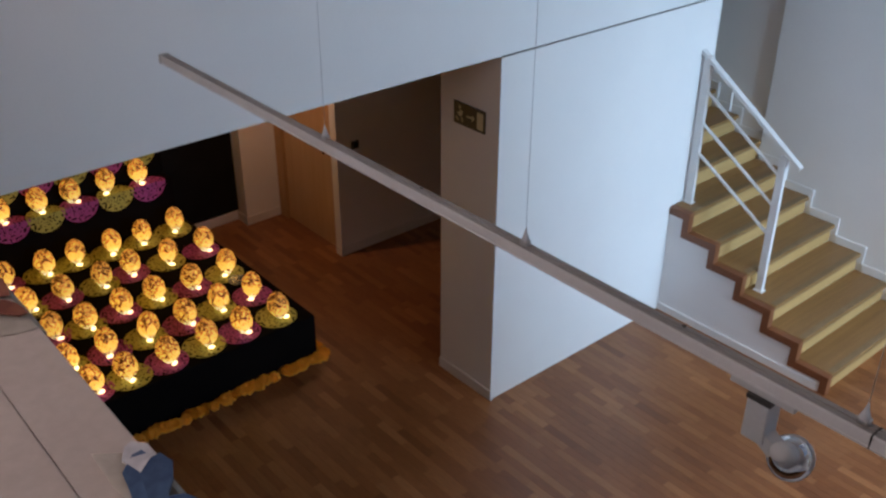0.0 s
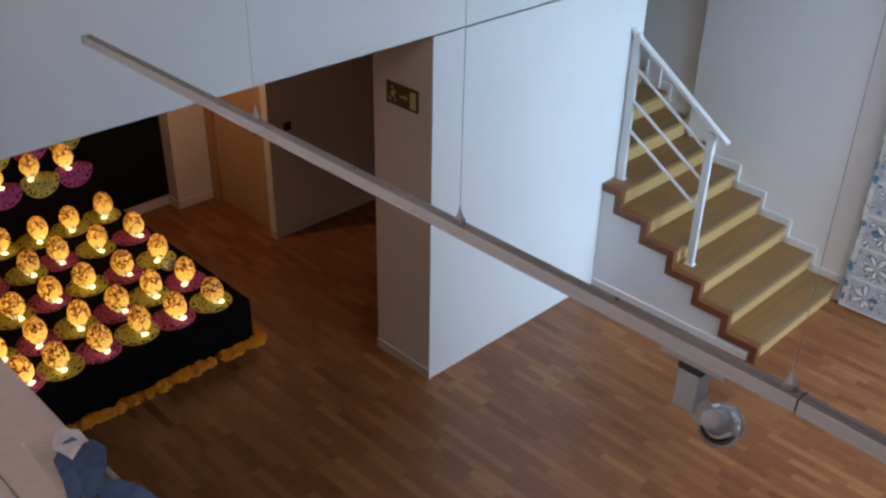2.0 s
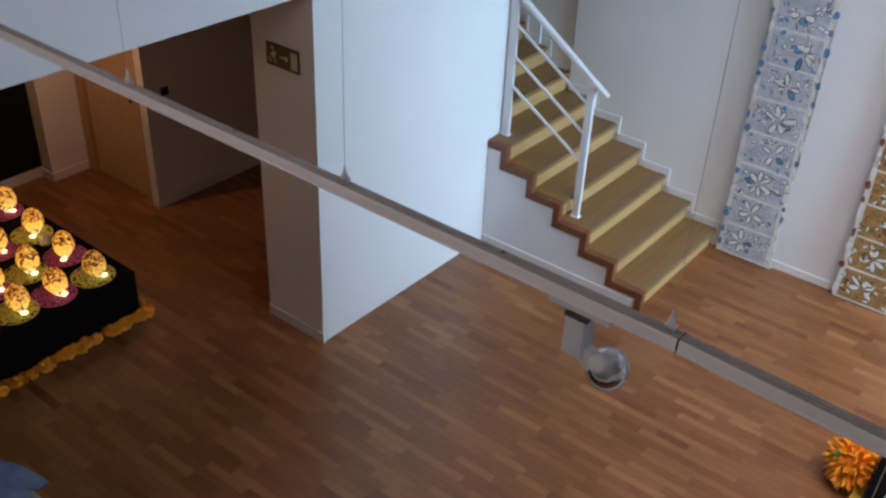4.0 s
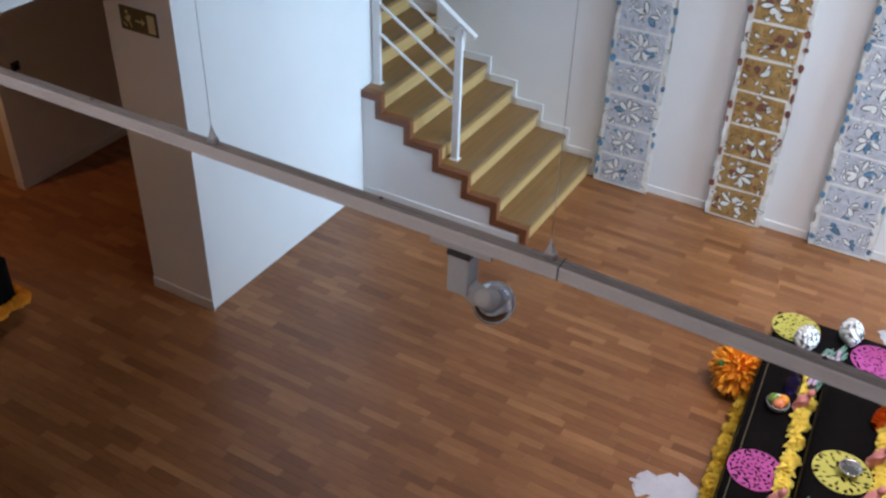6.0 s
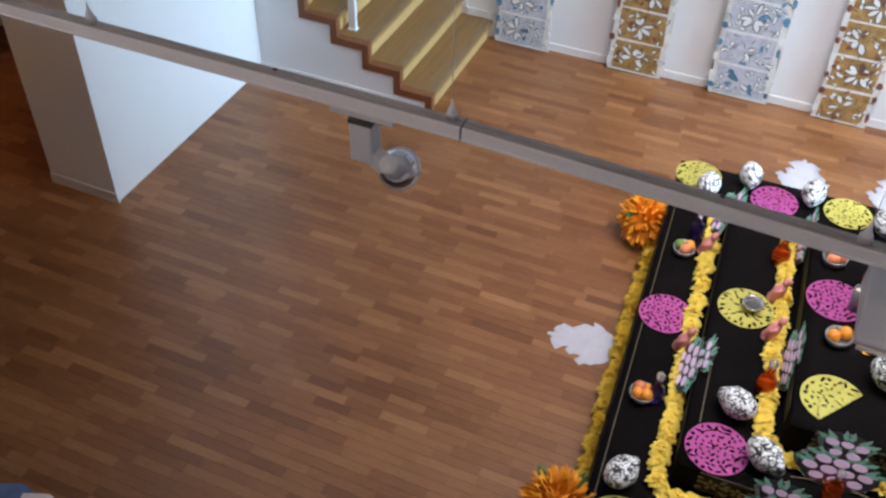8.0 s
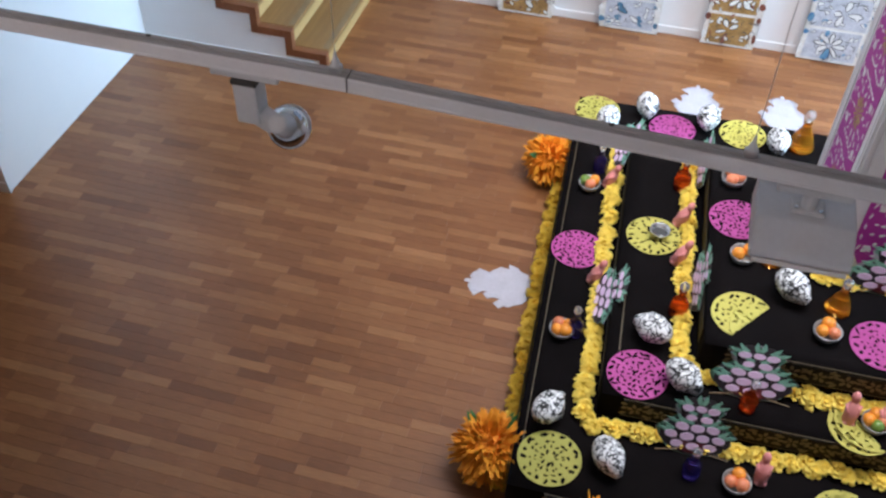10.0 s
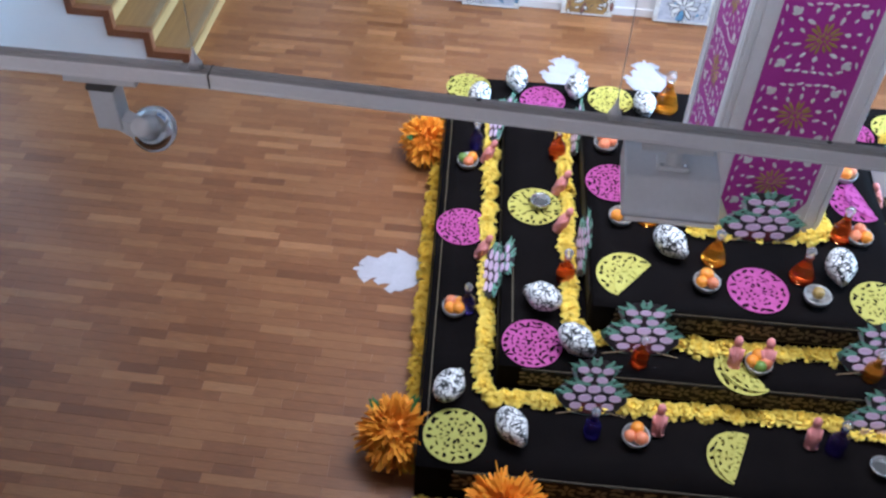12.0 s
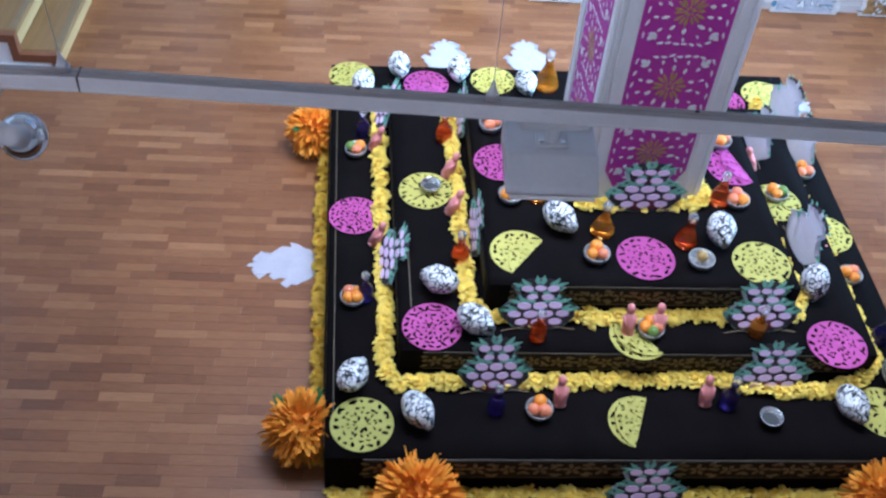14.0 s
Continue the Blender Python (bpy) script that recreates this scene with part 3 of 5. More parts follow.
for y in (1.99, 1.285, 0.565, -0.09, -0.8, -1.5, -2.2, -2.9):
    zt = track_z(y)
    c = part("hanger", box(XR - 0.008, XR + 0.008, y - 0.01, y + 0.01, zt + 0.01, zt + 0.023, 0.003), CABLE, tr, "small metal wire clip")
    part("gripper", lathe([(0.008, 0), (0.007, 0.005), (0.0035, 0.014), (0.0015, 0.026)], 12, at=(XR, y, zt + 0.023)), FLOODGREY, c)
    part("wire", tube((XR, y, zt + 0.048), (XR, y, HI), 0.0006, 6), CABLE, tr)
part("joint", box(XR - 0.0156, XR + 0.0156, YJ - 0.001, YJ + 0.001, ZR - 0.0172, ZR + 0.0092), DARKSLOT, tr)
for y in (1.62, 0.12, 0.9, -0.42):
    part("screw", lathe([(0.004, 0), (0.004, 0.002), (0, 0.003)], 8, at=(XR + 0.006, y, track_z(y) + 0.01)), DARKSLOT, tr)

# spotlight with an open chrome reflector
sp = root("track_spotlight", "grey track spotlight with a round chrome reflector", "spotlight", group="track lights", m=pose(XR, 0.725, ZR - 0.0168))
part("adapter", box(-0.015, 0.015, -0.06, 0.06, -0.012, 0, 0.002), GREYPL, sp)
part("gear_box", box(-0.02, 0.02, -0.021, 0.021, -0.1, -0.02, 0.003), GREYPL, sp)
part("gasket", box(-0.0215, 0.0215, -0.0225, 0.0225, -0.021, -0.012, 0.001), DARKSLOT, sp)
part("arm", bar((0.0, -0.002, -0.085), (-0.004, -0.042, -0.104), 0.027, 0.027), GREYPL, sp)
head = part("head", lathe([(0.014, -0.04), (0.017, -0.036), (0.018, -0.008), (0.022, 0.0), (0.018, 0.006)], 22), GREYPL, sp, "grey lamp socket", True)
head.matrix_basis = look((0.0, -0.056, -0.106), (0.6, -0.02, -0.63)) @ pose(0, 0, 0, 180, 0, 0)
part("reflector", lathe([(0.019, 0.002), (0.03, 0.01), (0.034, 0.02), (0.0365, 0.026), (0.0395, 0.026), (0.04, 0.03), (0.035, 0.03), (0.032, 0.024), (0.028, 0.014), (0.019, 0.006)], 30), CHROME, head, "open chrome dish", True)
part("bulb", lathe([(0.008, 0.004), (0.009, 0.022), (0.006, 0.03), (0, 0.032)], 12), TIN, head, "small capsule bulb", True)

# floodlight, seen from its back
fl = root("track_floodlight", "grey box floodlight clipped under the track", "floodlight", group="track lights", m=pose(XR, -0.195, track_z(-0.195) - 0.0188))
part("adapter", box(-0.015, 0.015, -0.055, 0.055, -0.012, 0, 0.002), GREYPL, fl)
part("stem", lathe([(0.012, -0.042), (0.012, -0.012)], 14), GREYPL, fl)
part("yoke", box(-0.016, 0.018, -0.026, 0.026, -0.0495, -0.041, 0.003), GREYPL, fl)
for y in (-0.018, 0.018):
    part("screw", lathe([(0.004, 0), (0.004, 0.003), (0, 0.004)], 8, at=(-0.011, y, -0.041)), CHROME, fl)
b = bmesh.new()
prof = [(-0.082, -0.088), (-0.076, -0.078), (-0.03, -0.05), (0.064, -0.05), (0.068, -0.056), (0.066, -0.098), (-0.076, -0.098)]
rings_ = [[b.verts.new((x, y, z)) for x, z in prof] for y in (-0.075, 0.075)]
for i in range(len(prof)):
    j = (i + 1) % len(prof)
    b.faces.new((rings_[0][i], rings_[0][j], rings_[1][j], rings_[1][i]))
b.faces.new(rings_[0])
b.faces.new(rings_[1][::-1])
bmesh.ops.bevel(b, geom=list(b.edges), offset=0.0035, segments=2, affect='EDGES', profile=0.5)
part("housing", b, FLOODGREY, fl, "grey enamelled box housing with a sloping back")
b = box(-0.068, 0.056, -0.063, 0.063, -0.1015, -0.0985)
part("rim", box(-0.0865, -0.0825, -0.07, 0.07, -0.097, -0.09, 0.001), TRIM, fl, "pale front rim")
part("front_glass", b, CLEAR, fl)

# ---- sign and switch ----
sg = root("exit_sign", "dark exit sign with pale marks and an arrow on the wall", "sign")
part("plate", box(XC - 0.012, XC - 0.002, 4.475, 4.79, 2.165, 2.325, 0.002), SIGNDARK, sg)
def mark(y0, y1, z0, z1, turn=0.0):
    b_ = box(-0.002, 0.0, -(y1 - y0) / 2, (y1 - y0) / 2, -(z1 - z0) / 2, (z1 - z0) / 2)
    bmesh.ops.transform(b_, matrix=pose(XC - 0.0125, (y0 + y1) / 2, (z0 + z1) / 2, turn, 0, 0), verts=b_.verts)
    part("mark", b_, SIGNPALE, sg)
mark(4.49, 4.55, 2.185, 2.305)
mark(4.58, 4.655, 2.238, 2.25)
mark(4.575, 4.605, 2.25, 2.258, 40)
mark(4.575, 4.605, 2.23, 2.238, -40)
mark(4.70, 4.73, 2.225, 2.275, 25)
mark(4.715, 4.735, 2.282, 2.302)
mark(4.69, 4.75, 2.25, 2.26, -20)
mark(4.73, 4.77, 2.2, 2.21, 35)
mark(4.695, 4.705, 2.19, 2.225, -15)
sw = root("wall_switch", "small black square switch on the corridor wall", "switch")
part("plate", box(4.8, 4.88, 6.9, 6.918, 1.08, 1.16, 0.004), DARKSLOT, sw)
part("rocker", box(4.822, 4.858, 6.894, 6.9, 1.1, 1.14, 0.002), BLACK, sw)


# ---- shared small shapes ----
def cut_disc(name, r, seed, style, material, fold=0.0):
    """A round sheet of cut paper with leaf-shaped holes and a scalloped rim. fold: part of it folded over, in metres from the middle."""
    rg = random.Random(seed)
    cell = r / 32.0
    holes = []
    rings = {0: ((18, 0.85, 0.085, 0.042, 0.9), (14, 0.62, 0.055, 0.03, 1.57), (16, 0.44, 0.05, 0.024, 0.5), (9, 0.24, 0.06, 0.03, 0.0)),
             1: ((22, 0.86, 0.07, 0.04, 0.3), (10, 0.6, 0.075, 0.028, 0.0), (8, 0.36, 0.09, 0.035, 0.0)),
             2: ((24, 0.87, 0.075, 0.036, 0.8), (22, 0.69, 0.07, 0.028, 1.57), (17, 0.5, 0.065, 0.03, 0.6), (11, 0.3, 0.06, 0.028, 0.0), (5, 0.12, 0.06, 0.028, 0.0))}[style]
    for nn, q, la, lb, turn in rings:
        for i in range(nn):
            a = 2 * math.pi * (i + rg.uniform(-0.3, 0.3)) / nn
            qq = q * r * rg.uniform(0.94, 1.05)
            holes.append((qq * math.cos(a), qq * math.sin(a), a + turn * (1 if i % 2 else -1) + rg.uniform(-0.6, 0.6), la * r * rg.uniform(0.8, 1.8), lb * r * rg.uniform(1.0, 1.75)))
    b_ = bmesh.new()
    vs = {}

    def vert(i, j):
        if (i, j) not in vs:
            x, y = i * cell, j * cell
            q = math.hypot(x, y)
            if q > r:
                x, y = x * r / q, y * r / q
            vs[i, j] = b_.verts.new((x, y, 0))
        return vs[i, j]
    for i in range(-33, 33):
        for j in range(-33, 33):
            x, y = (i + 0.5) * cell, (j + 0.5) * cell
            if math.hypot(x, y) > r * 1.005:
                continue
            inside = False
            for hx, hy, ha, la, lb in holes:
                dx, dy = x - hx, y - hy
                p_, q_ = dx * math.cos(ha) + dy * math.sin(ha), -dx * math.sin(ha) + dy * math.cos(ha)
                if (p_ / la) ** 2 + (q_ / lb) ** 2 < 1:
                    inside = True
                    break
            if not inside:
                quad = [vert(i, j), vert(i + 1, j), vert(i + 1, j + 1), vert(i, j + 1)]
                if len({tuple(round(c, 5) for c in v.co) for v in quad}) == 4:
                    b_.faces.new(quad)
    loose = [v for v in b_.verts if not v.link_faces]
    bmesh.ops.delete(b_, geom=loose, context='VERTS')
    for v in b_.verts:
        v.co.z = 0.0015 + 0.0012 * math.sin(v.co.x * 40 + seed) * math.cos(v.co.y * 34)
        if fold is not None and fold != 0.0 and v.co.x > fold:
            d = v.co.x - fold
            v.co.x, v.co.z = fold - d * 0.96, 0.006 + d * 0.12
    ext = bmesh.ops.extrude_face_region(b_, geom=list(b_.faces))
    for g in ext["geom"]:
        if isinstance(g, bmesh.types.BMVert):
            g.co.z += 0.0022
    return mesh_of(name, b_, material)


def draped_disc(name, r, seed, material):
    """The same sheet bent over an edge along x: the front half hangs down."""
    me = cut_disc(name, r, seed, 0, material)
    for v in me.vertices:
        if v.co.y < 0:
            d, t_ = -v.co.y, v.co.z
            v.co.y, v.co.z = -0.004 - t_, -d
    return me


def skull_mesh(name, material):
    """A rounded papier-mache skull, face towards -y, standing on its jaw."""
    b_ = bmesh.new()
    bmesh.ops.create_uvsphere(b_, u_segments=28, v_segments=20, radius=1.0)
    for v in b_.verts:
        x, y, z = v.co
        w = 0.082 * (1.0 if z > -0.1 else 1.0 - 0.42 * min(1, (-z - 0.1) / 0.8))
        d = 0.092 * (1.0 if z > -0.2 else 1.0 - 0.22 * (-z - 0.2))
        hgt = 0.112
        push = 0.0
        if y < 0:
            for ex in (-0.4, 0.4):
                push += 0.16 * math.exp(-((x - ex) ** 2 + (z - 0.02) ** 2) / 0.035)
            push += 0.1 * math.exp(-(x ** 2 + (z + 0.28) ** 2) / 0.012)
            push -= 0.07 * math.exp(-((abs(x) - 0.55) ** 2 + (z + 0.28) ** 2) / 0.03)
            push += 0.06 * math.exp(-((z + 0.62) ** 2) / 0.004) * (1 if abs(x) < 0.5 else 0)
        k_ = 1 - push
        v.co = Vector((x * w * k_, y * d * k_, (z * hgt * (1 if z > 0 else 0.92)) + 0.097))
        if v.co.z < 0.006:
            v.co.z = 0.0
    return mesh_of(name, b_, material, True)


def petal_outline(cx, cz, a, ln, w):
    dx, dz = math.cos(a), math.sin(a)
    pts = []
    for t_, s_ in ((0.0, 0.25), (0.35, 0.9), (0.7, 1.0), (1.0, 0.3), (1.0, -0.3), (0.7, -1.0), (0.35, -0.9), (0.0, -0.25)):
        pts.append((cx + dx * ln * t_ - dz * w * s_, cz + dz * ln * t_ + dx * w * s_))
    return pts


def petal_fan(b_, n_, r0, r1, z0, z1, wid, rg, droop=0.0):
    for i in range(n_):
        a = 2 * math.pi * (i + rg.uniform(-0.3, 0.3)) / n_
        ca, sa = math.cos(a), math.sin(a)
        rr, zz, w = r1 * rg.uniform(0.85, 1.12), z1 + rg.uniform(-0.15, 0.15) * (abs(z1) + 0.005), wid * rg.uniform(0.8, 1.2)
        pts = [(r0, -w * 0.3, z0), (rr * 0.75, -w, zz), (rr, -w * 0.55, zz - droop), (rr, w * 0.55, zz - droop * 0.6), (rr * 0.75, w, zz), (r0, w * 0.3, z0)]
        vs = [b_.verts.new((p * ca - q * sa, p * sa + q * ca, z)) for p, q, z in pts]
        b_.faces.new((vs[0], vs[1], vs[4], vs[5]))
        b_.faces.new((vs[1], vs[2], vs[3], vs[4]))


def marigold_mesh(name, seed, material):
    rg = random.Random(seed)
    b_ = bmesh.new()
    petal_fan(b_, 9, 0.006, 0.047, 0.012, 0.016, 0.014, rg, 0.008)
    petal_fan(b_, 8, 0.005, 0.041, 0.016, 0.028, 0.013, rg, 0.004)
    petal_fan(b_, 7, 0.004, 0.031, 0.02, 0.04, 0.011, rg)
    petal_fan(b_, 5, 0.002, 0.018, 0.025, 0.047, 0.009, rg)
    bmesh.ops.create_icosphere(b_, subdivisions=1, radius=0.02, matrix=Matrix.Translation((0, 0, 0.018)))
    me = mesh_of(name, b_, material)
    return me


# ---- lit skull lanterns and their altar ----
alt = root("lantern_altar", "low stepped platform draped in black cloth", "altar")
part("platform", box(0.3, 3.525, 5.69, 8.25, 0, 0.40, 0.012), BLACK, alt)
part("step", box(0.3, 3.45, 7.9, 8.25, 0.40, 0.85, 0.012), BLACK, alt)
part("step", box(0.3, 3.45, 8.07, 8.25, 0.85, 1.12, 0.012), BLACK, alt)
b = box(0.3, 4.28, 8.252, 8.262, 0.11, 2.66)
single("backdrop_cloth", b, BLACKWALL, "black cloth hung flat on the wall behind the altar", "cloth")

DISC_Y = [cut_disc("yellow_disc", 0.165, 3 + i, i % 2, YELLOW) for i in range(2)]
DISC_P = [cut_disc("pink_disc", 0.165, 13 + i, 2 * (i % 2), PINK) for i in range(2)]
DRAPE_Y, DRAPE_P = draped_disc("yellow_drape", 0.165, 21, YELLOW), draped_disc("pink_drape", 0.165, 22, PINK)
LANT = skull_mesh("lantern_shell", LANTERN)
LEDM = mesh_of("led", ball(0.016, (0, 0, 0.009), (1.6, 1.1, 0.6), 14, 8), LED, True)
rg = random.Random(5)


def doily(m, yellow, k=0, drape=False):
    me = (DRAPE_Y if yellow else DRAPE_P) if drape else (DISC_Y if yellow else DISC_P)[k % 2]
    word = "yellow" if yellow else "magenta"
    single("paper_doily", me, None, f"{word} cut-paper doily " + ("draped over the black step edge" if drape else "lying flat on black cloth"), "paper doily", "cut-paper doilies", m=m)


def lantern(m):
    r_ = root("skull_lantern", "patterned skull lantern glowing yellow on a paper doily", "lantern", "skull lanterns", m=m @ Matrix.Diagonal((1.0, 1.0, 1.1, 1)))
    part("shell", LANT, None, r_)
    part("led", LEDM, None, r_, "bright candle light").matrix_basis = pose(rg.uniform(-0.025, 0.035), -0.056, 0.0)


COLS = [3.27, 2.96, 2.63, 2.33, 2.03, 1.73, 1.43, 1.13, 0.83]
ROWS = [5.86, 6.25, 6.72, 7.24, 7.73]
for i, x in enumerate(COLS):
    for j, y in enumerate(ROWS):
        xx = x + 0.015 * j + rg.uniform(-0.02, 0.02)
        yel = (i + j) % 2 == 0 or (i, j) in ((1, 4), (3, 4))
        yy = y + rg.uniform(-0.02, 0.02)
        doily(pose(xx, yy, 0.402, rg.uniform(-1, 1), 0, rg.uniform(0, 360)), yel, i + j)
        lantern(pose(xx + rg.uniform(-0.02, 0.03), yy - 0.02, 0.408, rg.uniform(-4, 4), rg.uniform(-5, 5), rg.uniform(-35, 55)))
    doily(pose(x - 0.06, 7.898, 0.853), i % 2 == 1, drape=True)
    lantern(pose(x - 0.09 + rg.uniform(-0.02, 0.02), 7.975, 0.86, 0, 0, rg.uniform(-20, 30)))
    doily(pose(x - 0.04, 8.068, 1.123), i % 2 == 0, drape=True)
st_ = root("double_stand", "clear stacked disc stand under a lantern", "stand")
for z in (0.402, 0.42):
    part("plate", lathe([(0.02, 0), (0.07, 0.003), (0.075, 0.008), (0.02, 0.006)], 20, at=(3.31, 6.55, z)), CLEAR, st_)

FLOW = [marigold_mesh("marigold", 31 + i, MARIGOLD) for i in range(3)]
FLOW_O = [marigold_mesh("ochre_marigold", 41 + i, OCHRE) for i in range(3)]
FLOW_R = [marigold_mesh("orange_marigold", 51 + i, ORANGE) for i in range(3)]


def garland(label, pts, meshes, step, tilt, size, z, jig=0.012):
    """A row of marigold heads along a line of points, tilted about the line's own way."""
    g_ = root("marigold_garland", label, "flower garland", "marigold garlands")
    for p, q in zip(pts, pts[1:]):
        p, q = Vector(p), Vector(q)
        n_ = max(1, round((q - p).length / step))
        ang = math.degrees(math.atan2(q.y - p.y, q.x - p.x))
        for i in range(n_):
            c = p.lerp(q, (i + 0.5) / n_)
            o = part("flower", rg.choice(meshes), None, g_)
            s = size * rg.uniform(0.85, 1.18)
            o.matrix_basis = Matrix.Translation((c.x + rg.uniform(-jig, jig), c.y + rg.uniform(-jig, jig), c.z + z)) @ pose(0, 0, 0, 0, 0, ang) @ pose(0, 0, 0, tilt + rg.uniform(-22, 22), rg.uniform(-22, 22), rg.uniform(0, 360)) @ Matrix.Scale(s, 4)


garland("orange marigold garland along the foot of the lantern altar", [(0.3, 5.64, 0), (3.57, 5.64, 0), (3.57, 5.9, 0)], FLOW_R, 0.05, 35, 1.1, 0.014)


# ---- main altar: three tiers of black cloth ----
MA = Matrix.Translation((2.69, 0.36, 0)) @ pose(0, 0, 0, 0, 0, 3.5)


def A(u, v, z, rx=0, ry=0, rz=0):
    """A place on the altar: u inwards from its front edge, v across from its corner, z up."""
    return MA @ pose(u, -v, z, rx, ry, rz)


Z1, Z2, Z3 = 0.31, 0.51, 0.75
TIERS = ((0.012, 3.385, -0.035, 3.35, 0.0, Z1), (0.55, 2.72, 0.377, 3.04, Z1, Z2), (0.82, 2.46, 0.86, 2.6, Z2, Z3))
oa = root("offering_altar", "three-tiered square altar draped in black cloth with brocade bands", "altar", m=MA)


def skew(ob_):
    """The draped boxes are not quite square: the front and back run off towards the far side, which widens to the back."""
    for v in ob_.data.vertices:
        u, w = v.co.x, -v.co.y
        v.co.x += 0.02 - 0.036 * w
        v.co.y -= 0.03 * (u - 1.4) * w / 3.3
    return ob_


def brocade_motifs(x0, x1, zl, zb, seed):
    """Leafy gold sprays along a band, facing -y: a flower with pointed petals, side leaves and a running stem."""
    rp = random.Random(seed)
    b_ = bmesh.new()
    zc, h = (zl + zb) / 2, zb - zl
    n_ = max(2, round((x1 - x0) / (h * 1.15)))
    for i in range(n_):
        cx = x0 + (x1 - x0) * (i + 0.5) / n_
        a0 = rp.uniform(0, 1)
        for k in range(5):
            a = a0 + 2 * math.pi * k / 5
            upright(petal_outline(cx + 0.008 * math.cos(a), zc + 0.008 * math.sin(a), a, h * rp.uniform(0.24, 0.34), h * 0.085), 0.0012, b_)
        for s_ in (-1, 1):
            for dz, ln in ((0.3, 0.3), (-0.3, 0.34), (0.05, 0.26)):
                a = (0.0 if s_ > 0 else math.pi) + rp.uniform(-0.7, 0.7)
                upright(petal_outline(cx + s_ * h * 0.34, zc + dz * h, a, h * ln, h * 0.08), 0.0012, b_)
    return b_


def cloth_box(u0, u1, v0, v1, z0, z1, seed):
    b_ = box(u0, u1, -v1, -v0, z0, z1)
    bmesh.ops.subdivide_edges(b_, edges=b_.edges, cuts=22, use_grid_fill=True)
    for v in b_.verts:
        side = min(abs(v.co.x - u0), abs(v.co.x - u1), abs(v.co.y + v0), abs(v.co.y + v1))
        n1 = noise.noise(Vector((v.co.x * 3.1 + seed, v.co.y * 3.1, v.co.z * 2.0)))
        if v.co.z > z1 - 1e-4:
            v.co.z += 0.004 * n1 - (0.006 if side < 1e-4 else 0)
        elif side < 1e-4:
            f = (z1 - v.co.z) / (z1 - z0)
            w = 0.007 * f * math.sin(9 * (v.co.x + v.co.y) + 5 * n1)
            if abs(v.co.x - u0) < 1e-4:
                v.co.x += w
            if abs(v.co.y + v0) < 1e-4:
                v.co.y += w
    return b_


for i, (u0, u1, v0, v1, z0, z1) in enumerate(TIERS):
    t_ = part("tier", cloth_box(u0, u1, v0, v1, z0, z1, i * 7), BLACK, oa, smooth=True)
    zb = z1 - 0.018
    zl = zb - (0.15 if i == 0 else 0.12)
    skew(t_)
    va, vb = v0 + (0.12 if i else 0.2), v1 - 0.12
    skew(part("brocade_band", box(u0 - 0.012, u0 - 0.009, -vb, -va, zl, zb), BROCADE, t_, "black brocade band with gold leaves"))
    b = brocade_motifs(va, vb, zl, zb, 80 + i)
    bmesh.ops.transform(b, matrix=Matrix(((0, 1, 0, u0 - 0.0125), (-1, 0, 0, 0), (0, 0, 1, 0), (0, 0, 0, 1))), verts=b.verts)
    o = skew(part("gold_leaves", b, GOLDLEAF, t_))
    o["kind"] = "stuff"
    for zz in (zb + 0.012, zl - 0.01):
        skew(part("gold_line", box(u0 - 0.0125, u0 - 0.009, -vb, -va, zz, zz + 0.004), GOLDTHREAD, t_))
    skew(part("brocade_band", box(u0 + 0.1, u1 - 0.1, -v0 + 0.009, -v0 + 0.012, zl, zb), BROCADE, t_, "black brocade band with gold leaves"))
part("gold_line", box(0.2, 3.1, -0.012, -0.006, Z1 + 0.003, Z1 + 0.006), GOLDTHREAD, oa)
part("gold_line", box(0.85, 1.3, -0.445, -0.438, Z2 + 0.003, Z2 + 0.006), GOLDTHREAD, oa)

